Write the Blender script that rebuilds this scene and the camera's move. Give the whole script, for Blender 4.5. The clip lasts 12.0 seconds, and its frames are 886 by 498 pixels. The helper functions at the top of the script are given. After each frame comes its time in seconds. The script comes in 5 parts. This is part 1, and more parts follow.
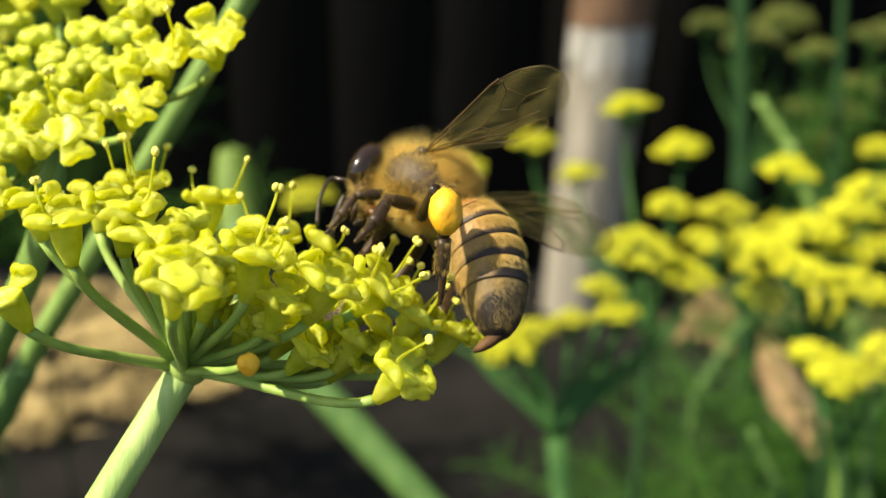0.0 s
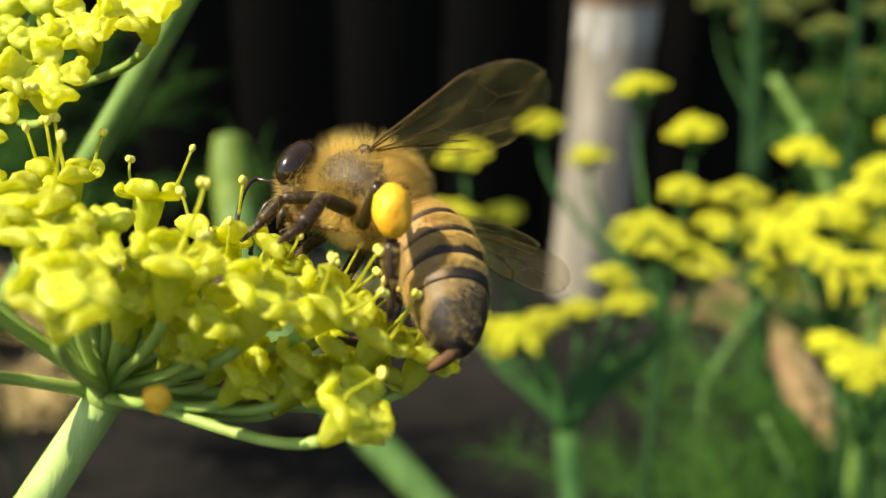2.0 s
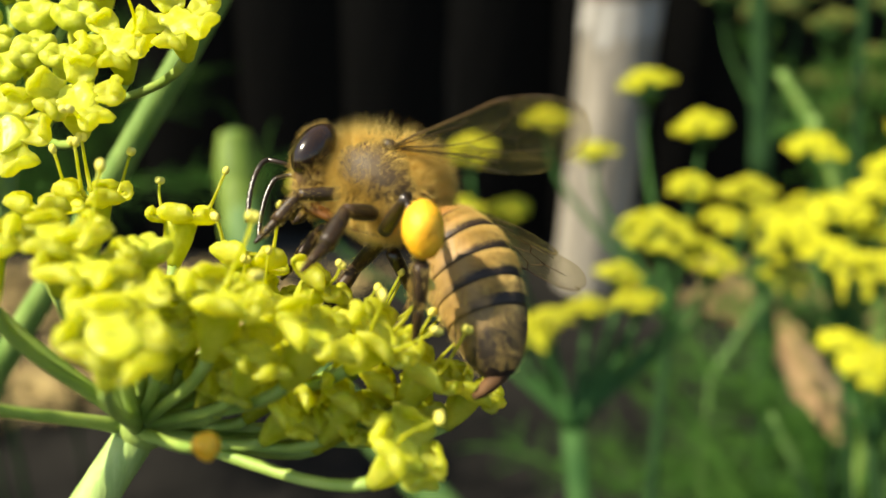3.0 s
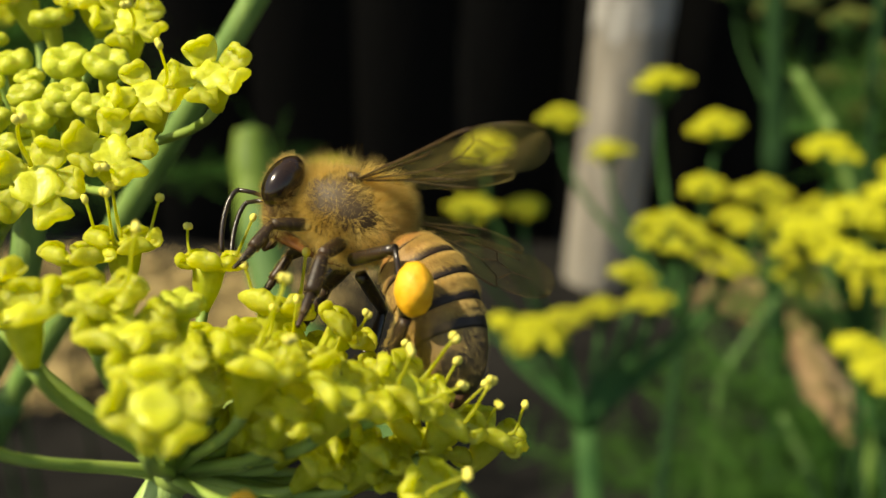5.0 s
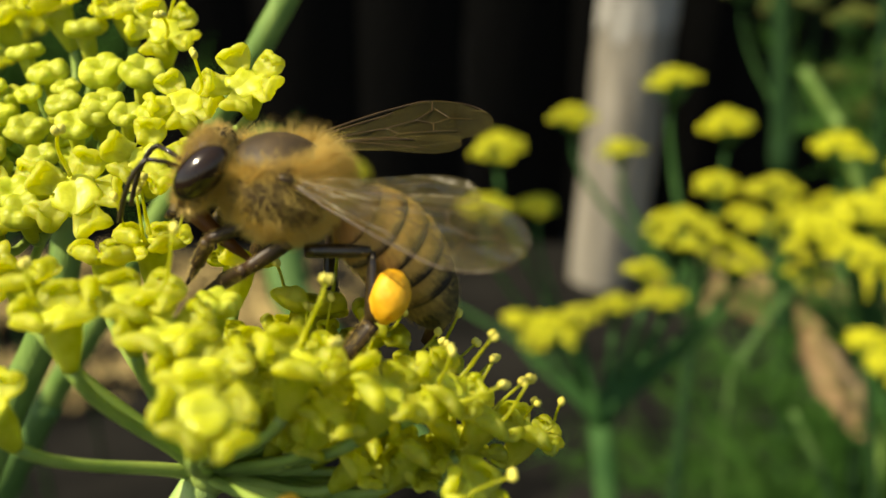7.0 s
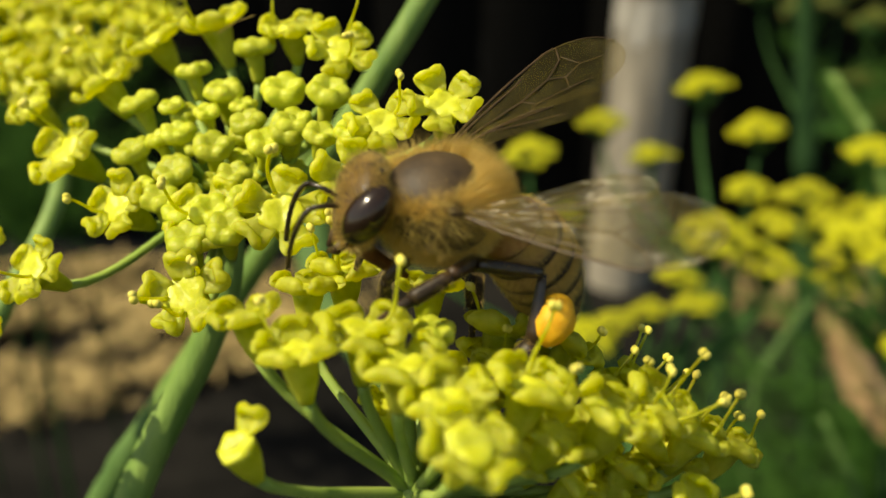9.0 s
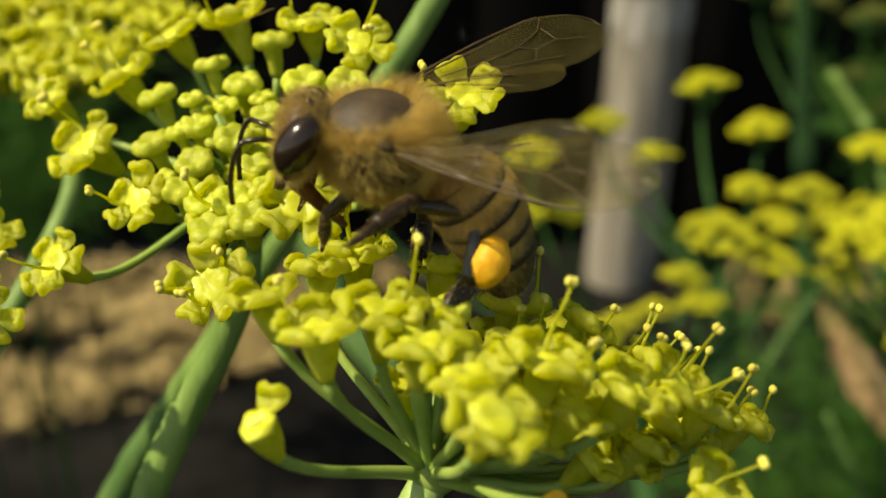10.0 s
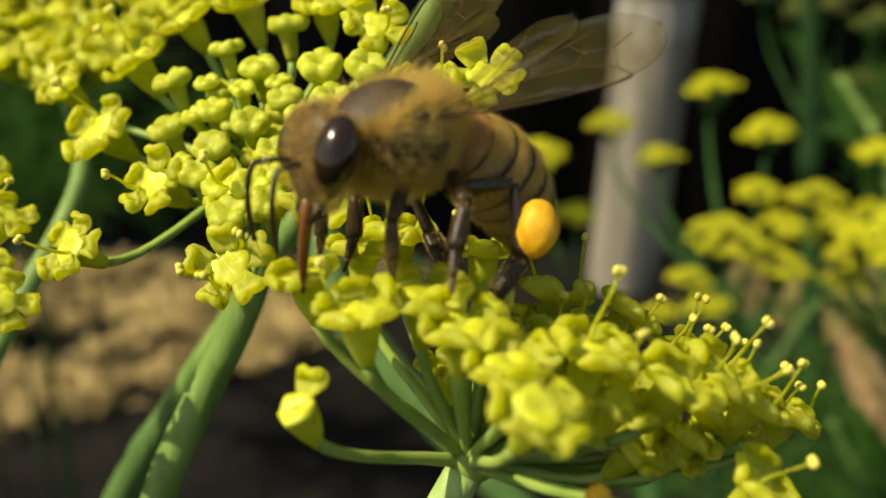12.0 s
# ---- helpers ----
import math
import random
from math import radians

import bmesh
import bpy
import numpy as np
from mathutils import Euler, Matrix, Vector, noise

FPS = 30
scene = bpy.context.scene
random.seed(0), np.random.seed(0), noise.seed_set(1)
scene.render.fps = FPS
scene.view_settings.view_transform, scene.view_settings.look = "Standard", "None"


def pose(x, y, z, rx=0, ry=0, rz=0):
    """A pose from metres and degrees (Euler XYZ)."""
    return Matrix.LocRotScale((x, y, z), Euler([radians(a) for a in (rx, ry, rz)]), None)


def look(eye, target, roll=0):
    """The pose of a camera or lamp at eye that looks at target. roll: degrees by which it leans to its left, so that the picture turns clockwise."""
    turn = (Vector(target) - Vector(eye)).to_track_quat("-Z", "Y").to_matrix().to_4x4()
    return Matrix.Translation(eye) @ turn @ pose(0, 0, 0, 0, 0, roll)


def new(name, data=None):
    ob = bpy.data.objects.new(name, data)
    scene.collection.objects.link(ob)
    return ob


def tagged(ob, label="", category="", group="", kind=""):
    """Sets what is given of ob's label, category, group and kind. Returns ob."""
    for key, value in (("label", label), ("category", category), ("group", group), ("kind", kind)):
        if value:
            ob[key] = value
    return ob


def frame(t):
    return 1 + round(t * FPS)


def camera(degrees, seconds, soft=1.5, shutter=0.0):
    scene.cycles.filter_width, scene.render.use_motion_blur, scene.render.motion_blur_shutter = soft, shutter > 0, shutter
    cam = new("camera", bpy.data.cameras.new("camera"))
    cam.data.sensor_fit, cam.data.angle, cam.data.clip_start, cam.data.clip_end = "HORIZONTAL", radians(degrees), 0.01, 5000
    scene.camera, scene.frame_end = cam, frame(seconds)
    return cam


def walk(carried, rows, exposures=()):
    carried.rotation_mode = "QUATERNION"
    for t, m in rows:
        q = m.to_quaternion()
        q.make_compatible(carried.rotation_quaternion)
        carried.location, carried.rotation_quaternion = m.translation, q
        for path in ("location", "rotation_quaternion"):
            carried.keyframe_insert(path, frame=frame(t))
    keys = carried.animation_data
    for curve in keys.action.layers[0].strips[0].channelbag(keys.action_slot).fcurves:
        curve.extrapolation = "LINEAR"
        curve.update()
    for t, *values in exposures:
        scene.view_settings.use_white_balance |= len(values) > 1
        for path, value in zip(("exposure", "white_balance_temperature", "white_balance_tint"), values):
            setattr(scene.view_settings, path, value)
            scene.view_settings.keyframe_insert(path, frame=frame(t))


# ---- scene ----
# ---------------------------------------------------------------- camera
CAMERA_ROWS = [
    (0.0, 0.00, 0.00, 0.00, -0.00, 0.00, -0.00),
    (0.5, 0.12, 2.29, 0.45, 0.54, -0.44, 0.66),
    (1.0, 0.53, 4.51, 0.99, 0.33, -0.79, 0.35),
    (1.5, 0.71, 6.56, 1.56, 0.32, -1.00, -0.08),
    (2.0, 0.63, 8.22, 1.95, 0.43, -1.17, 0.21),
    (2.5, 0.38, 9.39, 2.33, 0.40, -1.79, -0.24),
    (3.0, -0.01, 10.03, 3.01, 0.62, -1.60, 0.25),
    (5.0, -1.49, 9.51, 4.79, 1.10, -2.10, -0.36),
    (5.5, -2.05, 9.09, 4.79, 1.29, -2.00, -0.11),
    (6.0, -2.50, 8.71, 4.57, 1.34, -2.04, -0.23),
    (6.5, -3.11, 8.08, 4.14, 1.38, -2.49, -0.15),
    (7.0, -4.09, 7.51, 4.12, 1.29, -2.01, 0.00),
    (7.5, -5.30, 7.26, 4.47, 1.70, -1.53, 1.24),
    (9.5, -9.98, 6.42, 4.90, 2.06, -1.91, -0.25),
    (10.0, -10.71, 6.54, 5.28, 1.81, -1.88, 0.60),
    (10.5, -11.40, 6.77, 5.72, 1.96, -1.45, 0.68),
    (11.0, -11.94, 7.05, 5.84, 2.30, -1.41, 0.62),
    (11.5, -11.91, 7.24, 5.48, 2.17, -1.90, 0.36),
    (12.0, -11.54, 7.20, 5.00, 1.96, -1.80, 0.00),
]

NEAR_ROWS = [
    (0.0, -7.25, 41.65, -5.81, -0.6, -0.6, 0.5),
    (0.2, -6.18, 42.06, -4.56, -1.0, -0.3, 0.6),
    (0.5, -6.23, 42.66, -4.45, -1.7, 0.1, 0.8),
    (0.7, -7.02, 42.71, -4.74, -1.7, -0.0, 0.1),
    (1.0, -8.64, 42.78, -4.53, -1.8, -0.2, -1.0),
    (1.2, -8.75, 42.70, -5.16, -1.2, 0.2, -0.9),
    (1.5, -8.28, 42.60, -5.46, -0.3, 0.8, -0.8),
    (1.7, -8.02, 42.72, -5.15, -0.8, 0.8, -1.0),
    (2.0, -8.15, 42.90, -4.77, -1.5, 0.8, -1.4),
    (2.2, -8.48, 42.98, -5.12, -1.8, 0.8, -1.2),
    (2.5, -8.23, 43.15, -4.26, -2.3, 0.9, -1.0),
    (2.7, -8.39, 43.19, -4.59, -1.9, 1.1, -0.6),
    (3.0, -7.23, 43.27, -5.00, -1.2, 1.3, 0.0),
    (5.0, -8.03, 43.58, -5.44, -0.7, 0.5, 0.2),
    (5.2, -7.72, 43.79, -5.68, -0.5, 0.8, 0.5),
    (5.5, -6.91, 44.13, -5.40, -0.3, 1.2, 0.9),
    (5.7, -7.19, 43.95, -6.04, -0.3, 0.9, 0.9),
    (6.0, -7.18, 43.75, -5.49, -0.2, 0.4, 1.0),
    (6.2, -7.70, 43.17, -4.95, -0.3, 0.4, 0.9),
    (6.5, -9.17, 42.24, -5.12, -0.5, 0.3, 0.8),
    (6.7, -10.21, 41.88, -5.91, -0.1, 0.4, 0.8),
    (7.0, -9.47, 41.45, -5.96, 0.5, 0.6, 0.9),
    (7.2, -8.77, 41.45, -6.62, 0.5, 0.6, 0.6),
    (7.5, -7.39, 41.50, -6.53, 0.4, 0.7, 0.1),
    (9.5, -7.39, 41.39, -5.63, 1.1, -1.9, 0.4),
    (9.7, -7.40, 41.59, -4.46, 1.1, -1.7, 0.5),
    (10.0, -8.46, 41.79, -4.92, 1.1, -1.5, 0.7),
    (10.2, -8.35, 41.86, -5.20, 1.1, -1.2, 0.5),
    (10.5, -8.42, 41.94, -5.81, 1.0, -0.8, 0.1),
    (10.7, -7.44, 42.36, -5.63, 1.6, -0.8, -0.1),
    (11.0, -7.37, 42.93, -5.98, 2.5, -0.7, -0.3),
    (11.2, -7.50, 42.15, -4.59, 2.4, -0.9, -0.5),
    (11.5, -7.45, 40.93, -4.48, 2.3, -1.2, -0.7),
    (11.7, -8.17, 41.28, -5.37, 2.4, -1.0, -0.8),
    (12.0, -7.95, 41.93, -4.64, 2.5, -0.8, -1.0),
]
UPPER_ROWS = [
    (0.0, -15.98, 53.89, 7.44, 0.1, -0.1, -0.5),
    (0.2, -15.52, 54.45, 8.28, -0.0, 0.1, -0.3),
    (0.5, -14.75, 55.29, 8.77, -0.2, 0.4, -0.1),
    (0.7, -15.40, 55.68, 8.31, -0.3, 0.2, 0.0),
    (1.0, -17.60, 56.27, 9.10, -0.4, -0.2, 0.2),
    (1.2, -17.01, 55.99, 7.91, -0.3, -0.3, 0.2),
    (1.5, -17.22, 55.60, 7.90, -0.1, -0.4, 0.2),
    (1.7, -16.35, 55.87, 7.98, -0.2, -0.1, 0.2),
    (2.0, -17.19, 56.27, 8.62, -0.3, 0.3, 0.3),
    (2.2, -17.17, 56.13, 8.08, -0.3, 0.2, 0.3),
    (2.5, -16.96, 55.97, 9.03, -0.3, -0.0, 0.2),
    (2.7, -16.45, 56.06, 7.99, -0.4, 0.1, 0.1),
    (3.0, -15.89, 56.24, 8.32, -0.5, 0.2, -0.0),
    (5.0, -16.72, 56.22, 7.68, -0.1, 0.2, 0.3),
    (5.2, -15.62, 56.54, 7.50, -0.0, 0.3, 0.1),
    (5.5, -15.32, 57.00, 7.69, 0.1, 0.4, -0.3),
    (5.7, -15.22, 56.90, 7.21, -0.1, 0.4, -0.4),
    (6.0, -15.62, 56.77, 7.34, -0.3, 0.3, -0.5),
    (6.2, -16.22, 56.42, 8.59, -0.2, 0.1, -0.5),
    (6.5, -17.89, 55.78, 7.90, -0.1, -0.3, -0.5),
    (6.7, -18.72, 55.34, 7.25, 0.1, -0.3, -0.7),
    (7.0, -18.00, 54.75, 6.88, 0.3, -0.2, -0.9),
    (7.2, -17.27, 54.81, 6.33, 0.7, -0.0, -0.7),
    (7.5, -15.81, 54.94, 6.72, 1.2, 0.2, -0.5),
    (9.5, -15.67, 54.57, 7.07, -0.3, -0.1, 0.6),
    (9.7, -15.66, 54.73, 8.06, -0.3, 0.1, 0.5),
    (10.0, -16.32, 54.89, 7.77, -0.3, 0.4, 0.4),
    (10.2, -16.80, 54.98, 7.68, -0.1, 0.2, 0.3),
    (10.5, -16.25, 55.13, 6.94, 0.2, -0.1, 0.1),
    (10.7, -15.49, 55.37, 6.71, 0.3, -0.2, 0.1),
    (11.0, -15.37, 55.72, 6.99, 0.5, -0.4, -0.0),
    (11.2, -15.90, 55.03, 8.25, 0.5, -0.4, 0.1),
    (11.5, -15.68, 53.99, 8.54, 0.4, -0.3, 0.3),
    (11.7, -16.67, 54.40, 6.82, 0.3, -0.3, 0.5),
    (12.0, -16.48, 55.21, 8.25, 0.1, -0.3, 0.7),
]
BEE_ROWS = [
    (0.0, -0.97, 45.70, 2.42, 32.6, -20.7, 148.5),
    (0.2, -0.34, 46.49, 4.10, 34.0, -17.8, 146.2),
    (0.5, -0.38, 47.67, 3.61, 36.2, -13.4, 142.8),
    (0.7, -0.87, 47.97, 3.49, 37.0, -13.6, 142.2),
    (1.0, -2.42, 48.42, 3.62, 38.1, -14.0, 141.4),
    (1.2, -2.23, 48.28, 3.05, 38.7, -14.0, 141.7),
    (1.5, -1.95, 48.07, 2.43, 39.5, -14.1, 142.2),
    (1.7, -1.95, 47.84, 2.94, 39.3, -16.7, 146.6),
    (2.0, -2.87, 47.47, 2.97, 39.1, -20.5, 153.2),
    (2.2, -2.79, 47.32, 3.21, 37.5, -24.9, 155.4),
    (2.5, -3.11, 47.11, 4.21, 35.0, -31.5, 158.6),
    (2.7, -3.14, 47.06, 4.23, 32.0, -30.3, 159.7),
    (3.0, -2.71, 46.97, 3.95, 27.5, -28.5, 161.3),
    (5.0, -5.96, 48.50, 4.36, 22.3, -27.3, 166.0),
    (5.2, -4.75, 48.70, 4.30, 16.6, -29.1, 172.6),
    (5.5, -4.54, 48.96, 4.27, 8.0, -31.9, -177.5),
    (5.7, -5.00, 48.65, 4.12, 5.8, -29.9, -179.5),
    (6.0, -5.48, 48.20, 4.52, 2.5, -26.9, 177.5),
    (6.2, -6.22, 47.44, 6.47, -3.1, -27.3, 184.3),
    (6.5, -8.51, 46.15, 6.05, -11.6, -27.9, -165.6),
    (6.7, -10.39, 44.78, 5.02, -16.5, -23.2, -165.4),
    (7.0, -10.56, 42.83, 4.77, -23.9, -16.2, -165.0),
    (7.2, -9.46, 42.33, 4.82, -21.7, -17.5, -167.2),
    (7.5, -8.64, 41.54, 4.51, -18.5, -19.5, -170.5),
    (9.5, -11.34, 41.75, 5.36, -38.4, -3.8, -158.1),
    (9.7, -11.97, 41.66, 6.56, -37.8, -6.8, -160.1),
    (10.0, -14.02, 41.46, 7.52, -37.0, -11.3, -163.1),
    (10.2, -14.32, 41.31, 7.99, -36.5, -8.3, -162.8),
    (10.5, -14.41, 41.03, 6.15, -35.7, -3.9, -162.4),
    (10.7, -13.36, 41.32, 5.50, -29.4, -0.9, -153.6),
    (11.0, -13.19, 41.72, 5.91, -19.9, 3.5, -140.4),
    (11.2, -13.92, 41.33, 7.37, -17.9, 3.3, -140.5),
    (11.5, -13.39, 40.76, 7.59, -14.9, 3.0, -140.6),
    (11.7, -14.86, 40.42, 6.18, -14.6, 4.6, -142.0),
    (12.0, -14.26, 40.14, 7.33, -14.1, 7.1, -144.1),
]
LEFT_WING_ROWS = [
    (0.0, 0.00, 1.75, 1.25, -167.1, -17.4, 136.9),
    (0.5, 0.00, 1.75, 1.25, -164.3, -13.2, 131.2),
    (1.0, 0.00, 1.75, 1.25, -156.4, -11.6, 123.9),
    (1.5, 0.00, 1.75, 1.25, -167.7, -13.6, 132.1),
    (2.0, 0.00, 1.75, 1.25, -172.6, -13.9, 139.5),
    (2.5, 0.00, 1.75, 1.25, -177.8, -13.9, 138.0),
    (3.0, 0.00, 1.75, 1.25, 179.4, -11.7, 135.3),
    (5.0, 0.00, 1.75, 1.25, -171.9, -18.9, 133.7),
    (5.5, 0.00, 1.75, 1.25, -160.4, -20.3, 144.0),
    (6.0, 0.00, 1.75, 1.25, -150.4, -19.2, 137.4),
    (6.5, 0.00, 1.75, 1.25, -147.3, -14.7, 141.5),
    (7.0, 0.00, 1.75, 1.25, -139.6, -10.1, 138.3),
    (7.5, 0.00, 1.75, 1.25, -135.5, -8.4, 134.4),
    (9.5, 0.00, 1.75, 1.25, -145.8, -26.4, 138.0),
    (10.0, 0.00, 1.75, 1.25, -149.9, -19.5, 146.2),
    (10.5, 0.00, 1.75, 1.25, -154.4, -16.8, 148.1),
    (11.0, -0.30, 1.75, 1.25, -154.5, -16.4, 163.7),
    (11.5, -0.30, 1.75, 1.25, -141.8, -18.4, 163.1),
    (12.0, -0.30, 1.75, 1.25, -141.5, -15.9, 165.4),
]
RIGHT_WING_ROWS = [
    (0.0, 0.00, -1.75, 1.25, -33.5, -17.2, -136.6),
    (0.5, 0.00, -1.75, 1.25, -48.5, -25.3, -122.1),
    (1.0, 0.00, -1.75, 1.25, -56.8, -29.3, -119.0),
    (1.5, 0.00, -1.75, 1.25, -47.8, -22.4, -126.4),
    (2.0, 0.00, -1.75, 1.25, -18.3, -15.4, -136.1),
    (2.5, 0.00, -1.75, 1.25, -12.3, -14.5, -141.1),
    (3.0, 0.00, -1.75, 1.25, -10.8, -9.6, -140.4),
    (5.0, 0.00, -1.75, 1.25, -30.2, -8.1, -147.8),
    (5.5, 0.00, -1.75, 1.25, -6.8, -22.1, -145.6),
    (6.0, 0.00, -1.75, 1.25, -4.5, -24.4, -143.1),
    (6.5, 0.00, -1.75, 1.25, -6.3, -26.3, -137.7),
    (7.0, 0.00, -1.75, 1.25, 5.1, -16.1, -146.4),
    (7.5, 0.00, -1.75, 1.25, 7.0, -11.5, -146.4),
    (9.5, 0.00, -1.75, 1.25, -6.0, -29.1, -147.3),
    (10.0, 0.00, -1.75, 1.25, 5.8, -23.4, -155.6),
    (10.5, 0.00, -1.75, 1.25, 4.1, -28.8, -152.1),
    (11.0, -0.30, -1.75, 1.25, -9.7, -33.8, -147.8),
    (11.5, -0.30, -1.75, 1.25, 3.7, -25.8, -150.5),
    (12.0, -0.30, -1.75, 1.25, 5.9, -25.3, -147.5),
]
HIND_LEG_ROWS = [
    (0.0, -1.30, 1.00, -1.35, -142.8, 4.9, 133.7),
    (0.5, -1.30, 1.00, -1.35, -145.0, 11.0, 135.3),
    (1.0, -1.30, 1.00, -1.35, -145.1, 13.5, 129.8),
    (1.5, -1.30, 1.00, -1.35, -143.0, 10.6, 132.0),
    (2.0, -1.30, 1.00, -1.35, -138.8, 5.4, 130.7),
    (2.5, -1.30, 1.00, -1.35, -134.6, 1.7, 127.5),
    (3.0, -1.30, 1.00, -1.35, -141.3, 0.6, 126.3),
    (5.0, -1.30, 1.00, -1.35, -147.6, 1.4, 150.6),
    (5.5, -1.30, 1.00, -1.35, -151.4, -9.6, 131.2),
    (6.0, -1.30, 1.00, -1.35, -162.9, -14.1, 144.8),
    (6.5, -1.30, 1.00, -1.35, -173.1, -8.2, 146.1),
    (7.0, -1.30, 1.00, -1.35, 162.8, 3.9, 158.8),
    (7.5, -1.30, 1.00, -1.35, 168.3, 6.7, 161.1),
    (9.5, -1.30, 1.70, -0.75, 139.0, 20.6, 157.1),
    (10.0, -1.30, 1.70, -0.75, 140.7, 18.7, 164.3),
    (10.5, -1.30, 1.70, -0.75, 142.7, 21.3, 152.0),
    (11.0, -1.30, 1.00, -1.35, 156.5, 31.7, 145.7),
    (11.5, -1.30, 1.00, -1.35, 162.6, 34.1, 138.4),
    (12.0, -1.30, 1.00, -1.35, 163.5, 19.2, 139.1),
]
HEAD_ROWS = [
    (0.0, 1.90, 0.00, 0.30, 0.0, 24.1, -1.1),
    (0.5, 1.90, 0.00, -0.20, 0.0, 42.7, 0.8),
    (1.0, 1.90, 0.00, -0.20, 0.0, 43.4, -0.1),
    (1.5, 1.90, 0.00, 0.00, 0.0, 37.9, -1.3),
    (2.0, 1.90, 0.00, 0.30, 0.0, 25.1, -1.0),
    (2.5, 1.90, 0.00, 0.30, 0.0, 24.4, 1.1),
    (3.0, 1.90, 0.00, 0.30, 0.0, 24.5, 0.8),
    (5.0, 1.90, 0.00, 0.30, 0.0, 22.9, 2.8),
    (5.5, 1.90, 0.00, 0.30, 0.0, 13.8, 1.5),
    (6.0, 1.90, 0.00, 0.30, 0.0, 1.8, -0.9),
    (6.5, 1.90, 0.00, 0.30, 0.0, -4.3, 2.5),
    (7.0, 1.90, 0.00, 0.30, 0.0, -5.6, -4.2),
    (7.5, 1.90, 0.00, 0.30, 0.0, -6.1, -8.7),
    (9.5, 1.90, 0.00, 0.30, 0.0, -1.1, -1.4),
    (10.0, 1.90, 0.00, 0.30, 0.0, 4.9, -5.9),
    (10.5, 1.90, 0.00, 0.30, 0.0, 5.2, -5.3),
    (11.0, 1.90, 0.00, 0.30, 0.0, 4.3, 5.7),
    (11.5, 1.90, 0.00, 0.30, 0.0, 2.7, 6.2),
    (12.0, 1.90, 0.00, 0.30, 0.0, 1.2, 0.7),
]
ABDOMEN_ROWS = [
    (0.0, -1.90, 0.00, 0.10, 0.0, -30.3, 9.7),
    (0.5, -1.90, 0.00, 0.10, 0.0, -33.7, 0.5),
    (1.0, -1.90, 0.00, 0.10, 0.0, -34.0, -3.5),
    (1.5, -1.90, 0.00, 0.10, 0.0, -33.3, -1.3),
    (2.0, -1.90, 0.00, 0.10, 0.0, -27.5, -0.8),
    (2.5, -1.90, 0.00, 0.10, 0.0, -22.3, -1.0),
    (3.0, -1.90, 0.00, 0.10, 0.0, -21.1, 2.4),
    (5.0, -1.90, 0.00, 0.10, 0.0, -21.7, -0.1),
    (5.5, -1.90, 0.00, 0.10, 0.0, -20.1, 6.7),
    (6.0, -1.90, 0.00, 0.10, 0.0, -23.4, 4.7),
    (6.5, -1.90, 0.00, 0.10, 0.0, -16.4, 2.8),
    (7.0, -1.90, 0.00, 0.10, 0.0, -20.7, 5.7),
    (7.5, -1.90, 0.00, 0.10, 0.0, -26.2, 7.4),
    (9.5, -1.90, 0.00, 0.10, 0.0, -37.7, -1.5),
    (10.0, -1.90, 0.00, 0.10, 0.0, -33.5, -8.4),
    (10.5, -1.90, 0.00, 0.10, 0.0, -35.2, -0.1),
    (11.0, -1.90, 0.00, 0.10, 0.0, -41.5, -3.5),
    (11.5, -1.90, 0.00, 0.10, 0.0, -38.9, 0.7),
    (12.0, -1.90, 0.00, 0.10, 0.0, -33.1, 2.1),
]

TONGUE_ROWS = [
    (0.0, 1.2, 0, -1.6, 0, 78, 0),
    (7.5, 1.2, 0, -1.6, 0, 70, 0),
    (10.2, 1.2, 0, -1.6, 0, 48, 0),
    (11.0, 1.2, 0, -1.6, 0, 2, 0),
    (12.0, 1.2, 0, -1.6, 0, -4, 0),
]
MIDDLE_LEG_ROWS = [
    (0.0, -0.60, 1.20, -1.10, 19.0, 27.3, 88.5),
    (3.0, -0.60, 1.20, -1.10, 17.2, 28.0, 82.6),
    (5.0, -0.60, 1.20, -1.10, 23.8, 31.5, 96.3),
    (6.5, -0.60, 1.20, -1.10, -66.9, 49.9, 15.7),
    (7.5, -0.60, 1.20, -1.10, -52.8, 43.7, 24.0),
    (9.5, -1.50, 1.20, -0.90, -27.3, -20.6, 51.5),
    (10.5, -1.50, 1.20, -0.90, -24.9, -31.0, 77.8),
    (11.0, -1.50, 1.20, -0.90, -11.1, -6.4, 55.6),
    (12.0, -1.50, 1.20, -0.90, -23.0, 15.5, 70.5),
]
FRONT_LEG_ROWS = [
    (0.0, 0.90, 1.00, -1.00, 7.7, 41.4, 46.6),
    (3.0, 0.90, 1.00, -1.00, -7.8, 39.4, 24.3),
    (5.0, 0.90, 1.00, -1.00, 15.7, 33.8, 42.0),
    (6.5, 0.90, 1.00, -1.00, -6.9, 37.7, 24.7),
    (7.5, 0.90, 1.00, -1.00, -35.7, 44.1, -17.0),
    (9.5, 0.90, 1.00, -1.00, -22.3, 65.7, 16.1),
    (10.5, 0.30, 1.10, -1.00, -17.4, 37.3, 6.2),
    (11.0, 0.30, 1.10, -1.00, 4.1, -10.4, 35.4),
    (12.0, 0.30, 1.10, -1.00, 5.3, 38.1, 39.9),
]

EYE, TILT = 0.42, -18.0
BASE = pose(0, 0, EYE, TILT)
MM = 0.001


def at(x, y, z):
    """A place in millimetres right of, ahead of and above the first eye, in the world."""
    return BASE @ Vector((x * MM, y * MM, z * MM))


